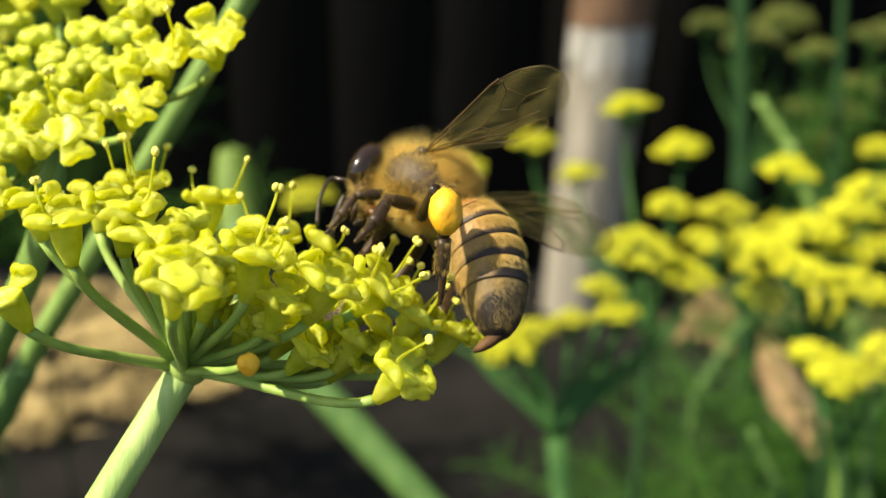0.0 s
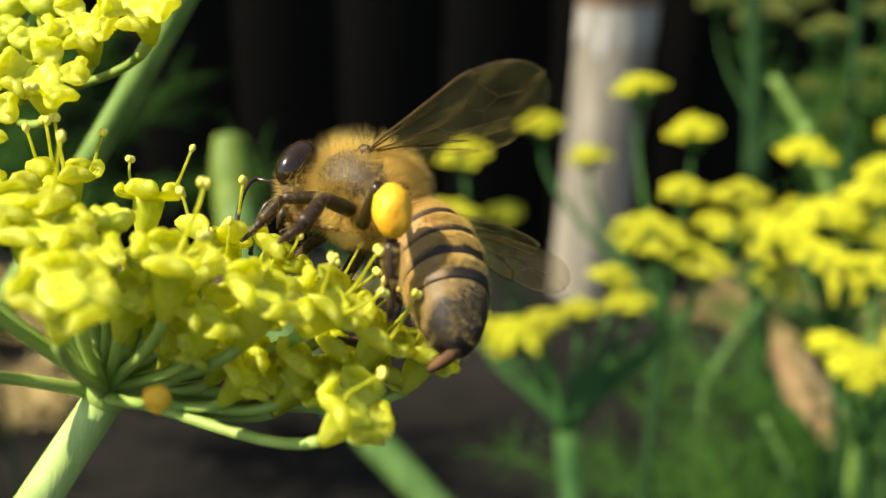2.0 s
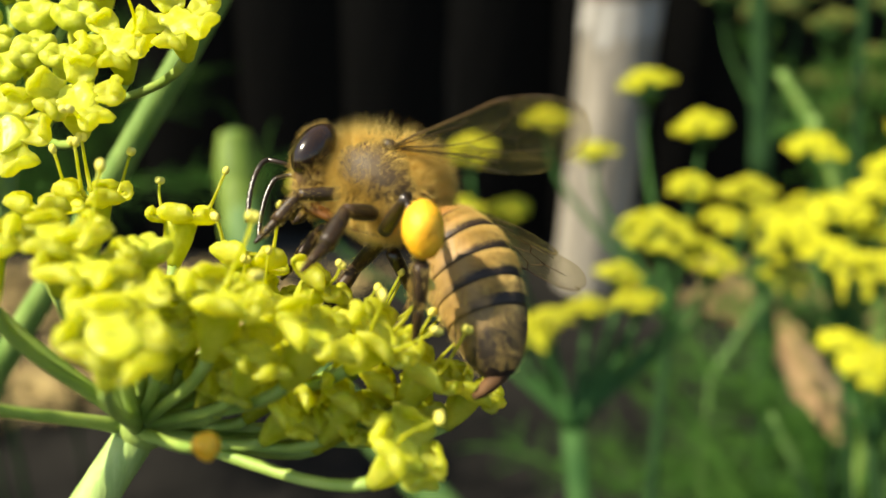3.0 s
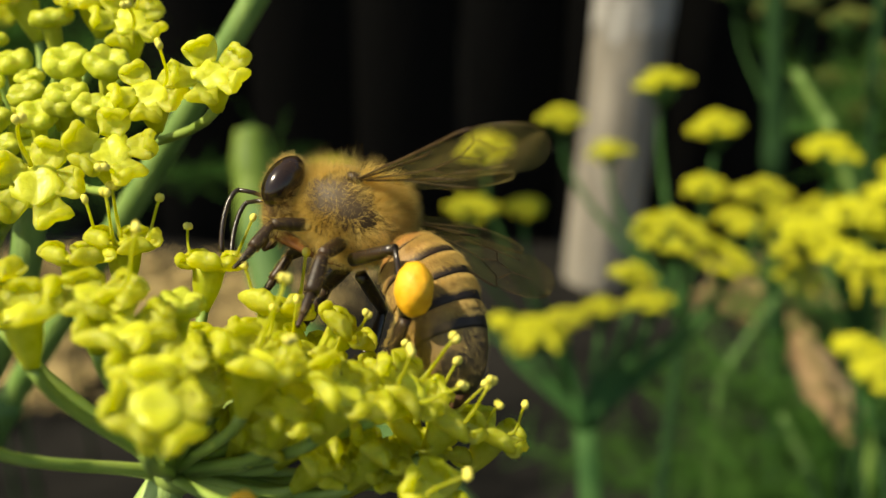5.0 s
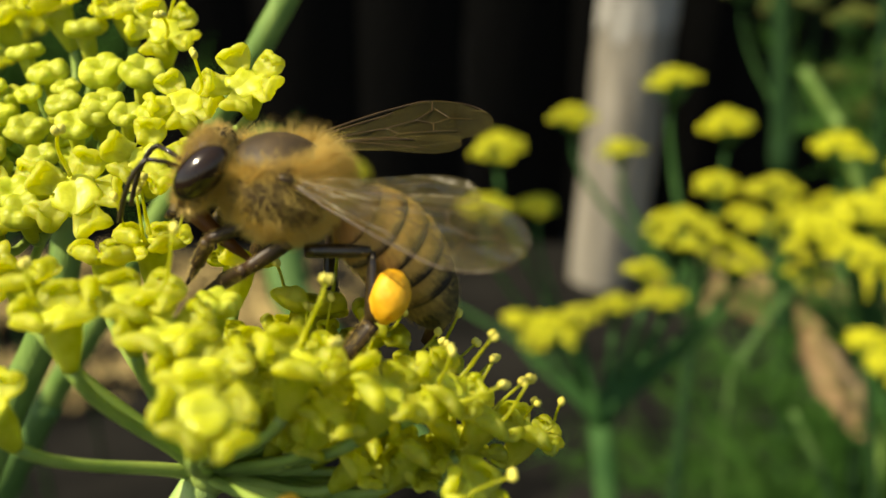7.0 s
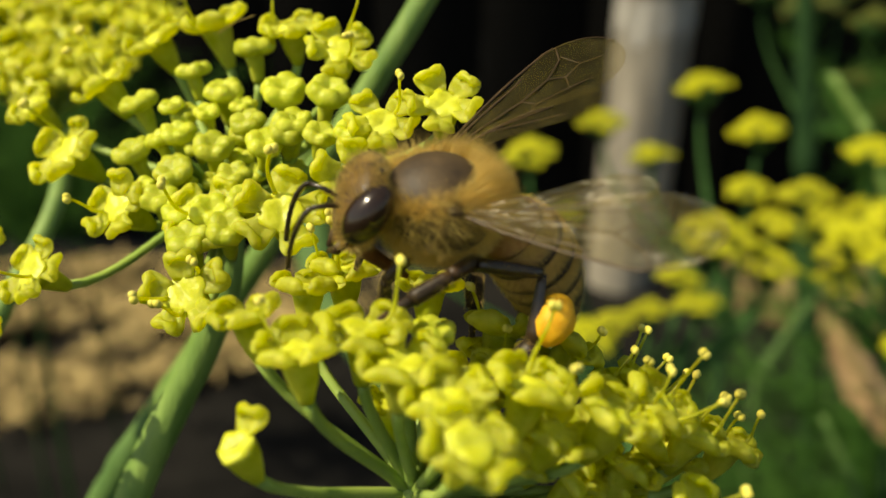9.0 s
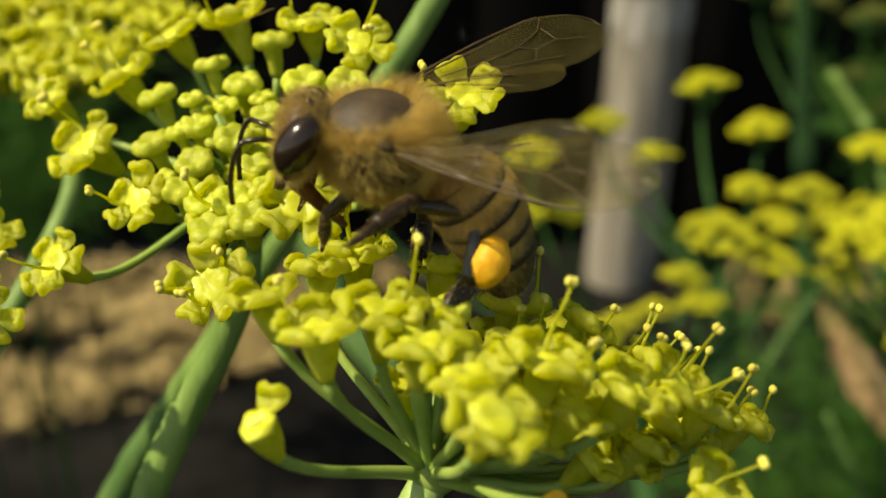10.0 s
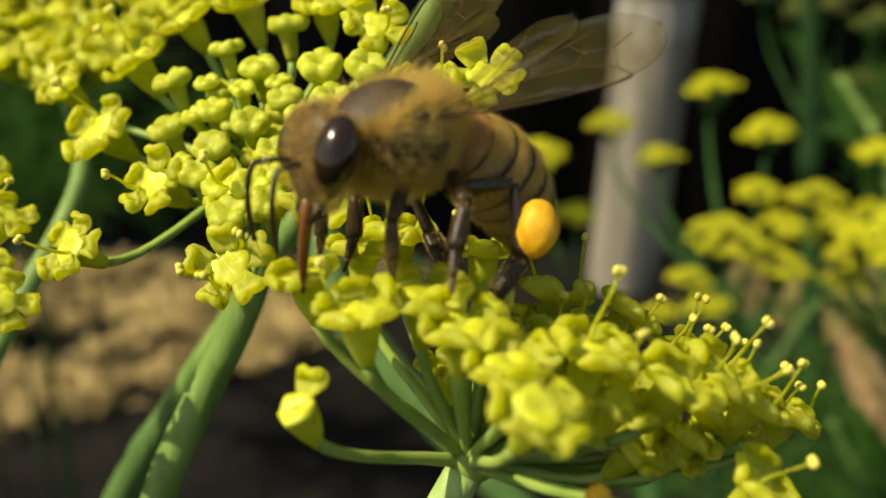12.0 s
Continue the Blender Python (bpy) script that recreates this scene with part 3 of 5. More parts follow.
def floret_mesh(seed):
    """The ribbed ovary cone with the broad, faintly two-lobed nectar disc on it."""
    rng = random.Random(seed)
    bm = bmesh.new()
    k = rng.uniform(0.94, 1.08)
    lathe(bm, [(0.20 * MM, -1.42 * MM), (0.25 * MM, -1.24 * MM), (0.34 * MM * k, -0.92 * MM), (0.43 * MM * k, -0.56 * MM), (0.50 * MM, -0.22 * MM), (0.53 * MM, 0.02 * MM), (0.3 * MM, 0.10 * MM)], 20, 0.045, 8)
    rings = []
    for r, z in ((0.50, -0.04), (0.57, 0.04), (0.57, 0.12), (0.51, 0.19), (0.38, 0.23), (0.22, 0.24), (0.07, 0.23)):
        ring = []
        for q in range(24):
            a = 6.2832 * q / 24
            p = Vector((r * math.cos(a) * 1.06, r * math.sin(a) * 0.98, z - 0.10 * math.exp(-(r * math.cos(a) / 0.14) ** 2) * (z > 0.15) + 0.03 * math.cos(5 * a) * (r > 0.4)))
            p += p.normalized() * 0.13 * noise.noise(p * 3.0 + Vector((seed * 3.7, 1, 0)))
            ring.append(bm.verts.new(p * MM))
        rings.append(ring)
    for u, v in zip(rings, rings[1:]):
        for q in range(24):
            bm.faces.new((u[q], u[(q + 1) % 24], v[(q + 1) % 24], v[q])).material_index = 1
    bm.faces.new(rings[-1]).material_index = 1
    return mesh_of("floret", bm, OVARY, DISC)


def bud_mesh(seed):
    """A closed floret: a slim ovary under a button of five shallow inrolled lobes with a dimple."""
    rng = random.Random(seed)
    bm = bmesh.new()
    lathe(bm, [(0.19 * MM, -1.12 * MM), (0.23 * MM, -0.9 * MM), (0.29 * MM, -0.5 * MM), (0.33 * MM, -0.15 * MM), (0.36 * MM, 0.0), (0.28 * MM, 0.06 * MM)], 14, 0.05, 7)
    k = rng.uniform(0.85, 1.15)
    cap = ((0.30, -0.12, 0.0), (0.52, -0.09, 0.02), (0.67, 0.0, 0.05), (0.73, 0.14, 0.08), (0.71, 0.29, 0.10), (0.62, 0.41, 0.13), (0.49, 0.46, 0.16), (0.35, 0.45, 0.16), (0.23, 0.39, 0.10), (0.13, 0.34, 0.05), (0.05, 0.32, 0.0))
    rings = [[bm.verts.new((r * (1 + w * abs(math.cos(2.5 * a)) * 1.6 - w * 0.8) * math.cos(a) * MM, r * (1 + w * abs(math.cos(2.5 * a)) * 1.6 - w * 0.8) * math.sin(a) * MM, (z * k + w * 0.5 * abs(math.cos(2.5 * a))) * MM)) for a in (6.2832 * q / 40 for q in range(40))] for r, z, w in cap]
    for u, v in zip(rings, rings[1:]):
        for q in range(40):
            bm.faces.new((u[q], u[(q + 1) % 40], v[(q + 1) % 40], v[q]))
    bm.faces.new(rings[-1])
    shift = Vector((seed * 3.1, 1, 2))
    for v in bm.verts:
        v.co += v.co.normalized() * 0.11 * MM * noise.noise(v.co / MM * 2.2 + shift)
    return mesh_of("bud", bm, BUD)


def stamen_mesh(seed):
    rng = random.Random(seed)
    bm = bmesh.new()
    h, out = rng.uniform(1.1, 1.7), rng.uniform(0.1, 0.7)
    pts = bez((0.5 * MM, 0, 0.1 * MM), (0.9 * MM, 0, 0.2 * MM), ((0.6 + out * 0.7) * MM, rng.uniform(-.3, .3) * MM, h * 0.6 * MM), ((0.7 + out) * MM, rng.uniform(-.3, .3) * MM, h * MM), 7)
    tube(bm, pts, [0.062 * MM] * 4 + [0.048 * MM] * 4, 6)
    d = (pts[-1] - pts[-2]).normalized()
    for s in (-1, 1):
        ball(bm, pts[-1] + d * 0.06 * MM + Vector((0, 0.07 * s * MM, 0)), (0.125 * MM, 0.11 * MM, 0.15 * MM), aim(d), 2, 1)
    return mesh_of("stamen", bm, PETAL, ANTHER)


SPREAD_PETALS = [petal_mesh(s, SPREAD) for s in range(5)]
CUPPED_PETALS = [petal_mesh(s, CUPPED) for s in range(5, 10)]
FLORETS = [floret_mesh(s) for s in range(3)]
BUDS = [bud_mesh(s) for s in range(5)]
STAMENS = [stamen_mesh(s) for s in range(6)]
flower_rng = random.Random(11)


def bloom(umbel, hub, up, x, y, z, size, kind, stamens, face=0.7):
    """One floret and its pedicel. kind: 0 open, 1 bud, 2 almost bare of petals."""
    r = flower_rng
    head, hub, up = Vector((x, y, z)) * MM, Vector(hub) * MM, Vector(up).normalized()
    out = head - hub
    if kind == 1 and umbel is upper:
        up = up + Vector((0.1, 0.35, 0.35))
    axis = (out.normalized() * 0.42 + up * face + Vector((r.gauss(0, .09), r.gauss(0, .09), r.gauss(0, .09)))).normalized()
    size *= r.uniform(0.97, 1.05) * (1.04 if umbel is near else 1.16)
    local = Matrix.Translation(head) @ aim(axis, r.random() * 6.28) @ Matrix.Scale(size, 4)
    foot = head - axis * (1.1 if kind == 1 else 1.36) * size * MM
    bm = bmesh.new()
    start = hub + out.normalized() * 0.5 * MM
    span = (foot - start).length
    pts = bez(start, start + (out.normalized() - up * 0.08) * span * 0.35, foot - (axis * 0.5 + out.normalized() * 0.5) * span * 0.3, foot, 9)
    tube(bm, pts, [0.28 * MM, 0.25 * MM, 0.23 * MM, 0.22 * MM, 0.21 * MM, 0.20 * MM, 0.20 * MM, 0.20 * MM, 0.21 * MM, 0.23 * MM], 10, True, 0, 1.0, 0.06)
    part("pedicel", bm, PEDICEL, umbel)
    if kind == 1:
        placed("bud", r.choice(BUDS), umbel, local, "closed yellow-green bud")
        return
    flower = placed("floret", r.choice(FLORETS), umbel, local)
    cupped = umbel is near
    petals = CUPPED_PETALS if cupped else SPREAD_PETALS
    open_by = r.uniform(-0.10, 0.08) if cupped else r.uniform(-0.15, 0.16)
    first = r.random()
    for i in range(5):
        if kind == 2 and i != 1:
            continue
        turn = Matrix.Rotation(1.2566 * (i + first) + r.uniform(-.08, .08), 4, "Z") @ Matrix.Rotation(open_by + r.uniform(-.12, .14), 4, "Y")
        placed("petal", r.choice(petals), flower, turn @ Matrix.Diagonal((r.uniform(.95, 1.05), r.uniform(.95, 1.06), r.uniform(.9, 1.1), 1)))
    for i in range(stamens):
        placed("stamen", r.choice(STAMENS), flower, Matrix.Rotation(1.2566 * (i * 2 + first + 0.5) + r.uniform(-.2, .2), 4, "Z") @ Matrix.Rotation(r.uniform(-.5, .05), 4, "Y"))


def ray(umbel, pts, radii, mat=RAY, label=""):
    bm = bmesh.new()
    fine = []
    pts = [Vector(p) * MM for p in pts]
    for i in range(len(pts) - 1):
        a, b = pts[i], pts[i + 1]
        before, after = pts[i - 1] if i else a * 2 - b, pts[i + 2] if i + 2 < len(pts) else b * 2 - a
        reach = (b - a).length
        u = (b - before).normalized() * reach
        v = (after - a).normalized() * reach
        for k in range(8):
            s = k / 8
            fine.append(a * (2 * s ** 3 - 3 * s * s + 1) + u * (s ** 3 - 2 * s * s + s) + b * (3 * s * s - 2 * s ** 3) + v * (s ** 3 - s * s))
    fine.append(pts[-1])
    n = len(fine) - 1
    tube(bm, fine, [(radii[0] + (radii[1] - radii[0]) * i / n) * MM for i in range(n + 1)], 20)
    return part("ray", bm, mat, umbel, label)


def knuckle(umbel, hub, direction, r):
    """The swollen top of a ray, where the pedicels part."""
    bm = bmesh.new()
    ball(bm, Vector(hub) * MM, (r * MM, r * MM, r * 0.9 * MM), aim(direction), 3)
    part("ray_top", bm, PEDICEL, umbel)


NEAR_AT, UPPER_AT = Vector((-7.85, 42.51, -5.23)), Vector((-16.35, 55.59, 7.85))
near = thing("fennel_umbellet", BASE @ pose(*(NEAR_AT * MM)), "yellow fennel umbellet of open florets on a pale green ray", "flower", "fennel umbellets")
upper = thing("fennel_umbellet", BASE @ pose(*(UPPER_AT * MM)), "yellow fennel umbellet, open florets round green buds", "flower", "fennel umbellets")
side = thing("fennel_umbellet", BASE @ pose(*(UPPER_AT * MM)), "small yellow fennel umbellet on a slanting green ray", "flower", "fennel umbellets")
rear = thing("fennel_umbellet", BASE @ pose(*(UPPER_AT * MM)), "yellow fennel umbellet standing behind the budding one", "flower", "fennel umbellets")
crossing = thing("fennel_stalk", BASE @ pose(*(UPPER_AT * MM)), "smooth slanting green fennel stem behind the umbellets", "stem")


def near_umbellet():
    hub, up = (-3.9, 1.7, 0.6), (0.2, -0.3, 1)
    bloom(near, hub, up, -9.2, -1.3, 7.7, 1.06, 0, 0)
    bloom(near, hub, up, -7.1, -3.5, 6.8, 1.12, 0, 1)
    bloom(near, hub, up, -9.0, -4.1, 4.0, 1.12, 2, 0)
    bloom(near, hub, up, -7.8, 2.9, 8.2, 1.06, 0, 0)
    bloom(near, hub, up, -6.6, 4.5, 8.7, 1.18, 0, 4)
    bloom(near, hub, up, -5.1, -2.6, 7.3, 1.23, 0, 1)
    bloom(near, hub, up, -3.9, -3.6, 6.4, 1.23, 0, 0)
    bloom(near, hub, up, -3.0, -0.5, 6.8, 1.01, 1, 0)
    bloom(near, hub, up, -3.3, 4.5, 8.0, 1.12, 0, 2)
    bloom(near, hub, up, -1.8, -7.3, 4.7, 1.21, 0, 0)
    bloom(near, hub, up, -2.5, -4.9, 5.5, 1.18, 0, 0)
    bloom(near, hub, up, 0.1, -3.3, 5.4, 1.18, 0, 2)
    bloom(near, hub, up, -0.6, 3.9, 6.3, 1.18, 0, 2)
    bloom(near, hub, up, 2.0, 3.4, 5.7, 1.12, 0, 1)
    bloom(near, hub, up, 2.8, -2.6, 4.3, 1.24, 0, 0)
    bloom(near, hub, up, 1.0, -2.4, 3.8, 1.06, 0, 0)
    bloom(near, hub, up, 4.7, -0.3, 4.2, 1.18, 0, 3)
    bloom(near, hub, up, 6.1, 1.1, 2.9, 1.12, 0, 3)
    bloom(near, hub, up, 7.7, 2.6, 2.1, 1.12, 0, 2)
    bloom(near, hub, up, 5.6, -2.2, 0.8, 1.14, 0, 1)
    bloom(near, hub, up, 3.8, 2.7, 4.1, 1.12, 0, 3)
    bloom(near, hub, up, -2.0, -1.4, 4.2, 1.01, 0, 0)
    bloom(near, hub, up, 1.5, 0.6, 3.9, 1.06, 0, 0)
    bloom(near, hub, up, -1.8, 0.9, 5.2, 1.01, 0, 0)
    bloom(near, hub, up, -3.7, 0.1, 5.2, 1.01, 1, 0)
    bloom(near, hub, up, 0.9, 2.9, 5.0, 1.12, 0, 2)
    bloom(near, hub, up, -1.1, 3.3, 5.4, 1.06, 0, 1)
    bloom(near, hub, up, 4.7, 4.3, 3.9, 1.12, 0, 3)
    bloom(near, hub, up, 3.6, 0.2, 1.9, 1.0, 0, 0)
    bloom(near, hub, up, 0.9, 0.7, 2.2, 0.98, 0, 0)
    bloom(near, hub, up, 5.8, 2.7, 1.6, 0.95, 0, 0)
    bloom(near, hub, up, 2.3, 0.9, 1.7, 0.98, 0, 0)
    bloom(near, hub, up, -0.9, 0.2, 2.5, 0.95, 0, 0)
    bloom(near, hub, up, 4.6, 1.8, 2.1, 0.98, 0, 0)
    bloom(near, hub, up, 0.0, -0.9, 2.7, 0.95, 0, 0)
    bloom(near, hub, up, 1.7, -0.5, 1.6, 0.95, 0, 0)
    bloom(near, hub, up, 3.3, 0.9, 1.2, 0.95, 0, 0)
    fill = random.Random(8)
    for k in range(7):
        a, tilt = k * 2.4, 0.10 + 0.7 * math.sqrt(k / 7)
        d = Vector((math.sin(tilt) * math.cos(a) + 0.42, math.sin(tilt) * math.sin(a) - 0.1, math.cos(tilt))).normalized() * fill.uniform(3.6, 5.0)
        bloom(near, hub, up, hub[0] + d.x, hub[1] + d.y, hub[2] + d.z, 0.88, (0, 0, 1)[k % 3], 0)
    ray(near, [hub, (-7.6, 0.9, -5.6), (-19, 4, -24), (-26.2, 19.5, -54.8)], (0.72, 0.95), RAY, "pale green ray, paler where lit")
    knuckle(near, (-3.8, 1.7, 0.8), (0.5, 0, 1), 0.95)
    stunted = Vector((0.1, -4.9, 1.55)) * MM
    bm = bmesh.new()
    tube(bm, bez(Vector(hub) * MM, Vector((-2.6, -0.6, 0.9)) * MM, Vector((-0.9, -3.2, 0.9)) * MM, stunted, 8), [(0.24 - 0.012 * k) * MM for k in range(9)], 10)
    part("pedicel", bm, PEDICEL, near)
    bm = bmesh.new()
    for v in ball(bm, stunted, (0.40 * MM, 0.38 * MM, 0.44 * MM), None, 3):
        v.co += (v.co - stunted) * 0.25 * noise.noise(v.co / MM * 2.4)
    part("stunted_bud", bm, POLLEN, near, "small orange-yellow stunted bud")


def upper_umbellet():
    hub, up = (-5.8, 2.2, -1.0), (-0.3, -1.0, 0.9)
    bloom(upper, hub, up, -16.3, 3.6, 3.5, 1.09, 0, 0)
    bloom(upper, hub, up, -12.4, 2.9, 4.7, 1.26, 0, 2)
    bloom(upper, hub, up, -10.0, 4.0, 7.0, 1.15, 0, 1)
    bloom(upper, hub, up, -6.6, 2.9, 7.4, 1.21, 0, 1)
    bloom(upper, hub, up, -2.4, 0.8, 7.0, 1.09, 0, 1)
    bloom(upper, hub, up, 0.3, -1.9, 5.4, 1.21, 0, 2)
    bloom(upper, hub, up, -13.1, -0.1, 0.9, 1.32, 0, 1)
    bloom(upper, hub, up, -9.1, -4.3, -1.8, 1.21, 0, 1)
    bloom(upper, hub, up, -4.8, -9.2, -5.2, 1.26, 0, 3)
    bloom(upper, hub, up, -12.5, -5.4, -4.5, 1.15, 0, 1)
    bloom(upper, hub, up, -5.2, -7.3, -3.2, 1.09, 1, 0)
    bloom(upper, hub, up, -7.2, 0.8, 4.8, 1.03, 1, 0)
    bloom(upper, hub, up, -5.2, -1.2, 3.5, 1.03, 1, 0)
    bloom(upper, hub, up, -4.1, 0.4, 5.8, 1.15, 1, 0)
    bloom(upper, hub, up, -2.1, -2.7, 3.3, 1.15, 1, 0)
    bloom(upper, hub, up, -0.0, -3.8, 3.1, 1.15, 1, 0)
    bloom(upper, hub, up, -9.7, 0.4, 3.2, 1.15, 1, 0)
    bloom(upper, hub, up, -7.1, -2.2, 1.5, 0.92, 1, 0)
    bloom(upper, hub, up, -7.0, -1.4, 2.5, 0.86, 1, 0)
    bloom(upper, hub, up, -5.1, -3.7, 0.8, 1.03, 1, 0)
    bloom(upper, hub, up, -9.2, -2.1, 0.7, 1.09, 1, 0)
    bloom(upper, hub, up, -6.7, -4.1, -0.3, 1.03, 1, 0)
    bloom(upper, hub, up, -3.6, -3.4, 1.9, 0.98, 1, 0)
    bloom(upper, hub, up, -2.6, -4.7, 0.9, 1.03, 1, 0)
    bloom(upper, hub, up, -3.8, -5.4, -0.5, 0.92, 1, 0)
    bloom(upper, hub, up, -3.0, -6.7, -1.6, 0.92, 1, 0)
    bloom(upper, hub, up, -5.9, -5.9, -2.0, 0.98, 1, 0)
    bloom(upper, hub, up, -4.5, -6.6, -2.1, 0.98, 1, 0)
    bloom(upper, hub, up, -7.1, -4.9, -1.5, 0.98, 1, 0)
    bloom(upper, hub, up, -3.5, -7.7, -2.8, 1.03, 1, 0)
    bloom(upper, hub, up, -1.4, -4.5, 1.7, 1.03, 1, 0)
    bloom(upper, hub, up, 2.6, -6.2, 1.7, 1.18, 0, 1)
    bloom(upper, hub, up, 1.5, -7.9, -0.7, 1.29, 0, 1)
    bloom(upper, hub, up, -1.3, -7.9, -2.0, 1.29, 0, 1)
    bloom(upper, hub, up, 5.2, -6.7, 2.4, 1.18, 0, 0)
    bloom(upper, hub, up, -4.6, -6.6, -2.2, 1.23, 0, 1)
    bloom(upper, hub, up, 1.3, -6.1, 1.2, 0.95, 1, 0)
    bloom(upper, hub, up, -1.6, -4.6, 1.4, 0.95, 1, 0)
    bloom(upper, hub, up, -0.1, -5.4, 1.2, 0.90, 1, 0)
    ray(upper, [hub, (-5.9, 1.5, -5.5), (-7.3, 2.1, -9.0), (-8.7, 2.6, -11.5), (-11.4, 3.4, -17.0), (-16, 5, -32), (-17.7, 6.4, -67.9)], (0.74, 1.0), STEM)
    bm = bmesh.new()
    tube(bm, [Vector(p) * MM for p in ((-3.9, -0.6, 7.4), (-4.8, -0.2, 7.2), (-5.9, 0.2, 6.7))], 0.012 * MM, 4)
    part("silk_thread", bm, PALE_FUR, upper, "fine loose spider silk")
    fill = random.Random(4)
    for k in range(16):
        a, d = k * 2.4, 1.2 + 0.21 * k
        bloom(upper, hub, up, -5.2 + d * math.cos(a) * 0.95, -2.6 + d * 0.35 * math.sin(a) - 0.1 * d, 0.6 + d * 0.72 * math.sin(a) + fill.uniform(-.3, .3), 0.72, 1, 0)
    knuckle(upper, (-5.8, 2.0, -1.0), (0, -0.2, 1), 0.8)


def side_umbellet():
    hub, up = (-24.9, 3.0, -7.0), (0.2, -0.85, 1)
    bloom(side, hub, up, -19.7, 1.2, -0.7, 1.05, 0, 1)
    bloom(side, hub, up, -16.9, -2.3, -3.2, 1.00, 0, 1)
    bloom(side, hub, up, -19.7, -0.5, -2.6, 1.00, 0, 0)
    bloom(side, hub, up, -16.9, -4.3, -5.5, 1.05, 0, 1)
    bloom(side, hub, up, -15.3, -6.1, -6.7, 1.00, 0, 0)
    bloom(side, hub, up, -17.7, -5.2, -6.9, 1.05, 0, 0)
    bloom(side, hub, up, -20.1, -2.6, -5.1, 1.10, 0, 1)
    bloom(side, hub, up, -22.3, 1.4, -1.7, 1.05, 0, 0)
    bloom(side, hub, up, -19.9, -4.6, -7.2, 1.00, 0, 0)
    ray(side, [hub, (-24, 5, -16), (-23, 8, -32), (-17.7, 6.4, -67.9)], (0.6, 0.85))
    knuckle(side, hub, (0, 0, 1), 0.7)


def rear_umbellet():
    hub, up = (-24.1, 24.5, 4.8), (0, -1.0, 0.8)
    bloom(rear, hub, up, -28.7, 22.0, 11.1, 1.50, 0, 1)
    bloom(rear, hub, up, -25.3, 20.6, 8.8, 1.50, 0, 1)
    bloom(rear, hub, up, -23.3, 24.1, 13.8, 1.38, 0, 1)
    bloom(rear, hub, up, -24.2, 22.3, 11.3, 1.38, 0, 1)
    bloom(rear, hub, up, -20.2, 21.2, 9.4, 1.50, 0, 1)
    bloom(rear, hub, up, -16.3, 25.2, 14.8, 1.38, 0, 0)
    bloom(rear, hub, up, -19.0, 24.9, 14.6, 1.38, 0, 1)
    bloom(rear, hub, up, -27.6, 23.3, 12.9, 1.38, 0, 1)
    bloom(rear, hub, up, -17.3, 23.3, 12.0, 1.50, 0, 1)
    bloom(rear, hub, up, -21.1, 20.3, 8.1, 1.50, 0, 0)
    bloom(rear, hub, up, -29.3, 20.4, 8.9, 1.38, 0, 0)
    bloom(rear, hub, up, -19.4, 23.6, 12.8, 1.38, 0, 1)
    bloom(rear, hub, up, -23.2, 20.2, 8.2, 1.50, 0, 0)
    bloom(rear, hub, up, -32.1, 22.2, 11.6, 1.50, 0, 0)
    bloom(rear, hub, up, -29.3, 24.5, 14.8, 1.38, 0, 0)
    bloom(rear, hub, up, -26.1, 25.0, 15.3, 1.38, 0, 0)
    bloom(rear, hub, up, -27.0, 21.8, 10.6, 1.38, 0, 1)
    bloom(rear, hub, up, -26.0, 23.4, 12.9, 1.25, 0, 0)
    bloom(rear, hub, up, -22.6, 21.9, 10.6, 1.38, 0, 1)
    bloom(rear, hub, up, -21.5, 23.6, 12.8, 1.25, 0, 0)
    bloom(rear, hub, up, -18.6, 20.8, 8.7, 1.38, 0, 0)
    bloom(rear, hub, up, -17.4, 22.1, 10.5, 1.25, 0, 1)
    bloom(rear, hub, up, -27.4, 19.7, 7.8, 1.38, 0, 0)
    bloom(rear, hub, up, -15.8, 23.8, 12.7, 1.25, 0, 0)
    bloom(rear, hub, up, -21.5, 25.1, 15.2, 1.25, 0, 0)
    bloom(rear, hub, up, -30.9, 23.2, 13.0, 1.25, 0, 1)
    bloom(rear, hub, up, -23.6, 19.1, 6.7, 1.25, 0, 0)
    ray(rear, [hub, (-22.1, 20.4, -0.7), (-24.5, 16.0, -8.8), (-27.8, 12.6, -17.5), (-33.8, 10.9, -30.4), (-17.7, 6.4, -67.9)], (0.62, 0.8), STEM)
    knuckle(rear, hub, (0, 0, 1), 0.8)


near_umbellet()
upper_umbellet()
side_umbellet()
rear_umbellet()
ray(crossing, [(12, 12.0, 26), (2.4, 14.4, 9.6), (-9.1, 19.7, -6.5), (-20.6, 25.1, -22.5), (-29, 26, -40), (-17.7, 6.4, -67.9)], (0.75, 1.05), STEM).name = "stalk"
# Lumpy sheath; its darker green also holds the shade on the lower stem.
sheath_bm = bmesh.new()
sheath_line = bez(*(Vector(p) * MM for p in ((-16.2, 22.9, -16.4), (-19.5, 24.4, -20.6), (-22.5, 25.6, -26.0), (-26.5, 26.0, -34.5))), 18)
tube(sheath_bm, sheath_line, [(0.98 + 0.30 * math.sin(min(1.0, i / 6) * 1.57) + 0.16 * noise.noise(Vector((i * 0.9, 3, 0)))) * MM for i in range(19)], 18, True, 0, 0.9, 0.05)
part("leaf_sheath", sheath_bm, MID_STEM, crossing, "rough leaf sheath, its green darkened for the shade on the stem")

# ---------------------------------------------------------------- honey bee
bee = thing("honey_bee", BASE @ pose(-0.001, 0.0457, 0.0024), "furry golden-brown honey bee with striped abdomen and an orange pollen load", "bee")
bee_rng = random.Random(5)


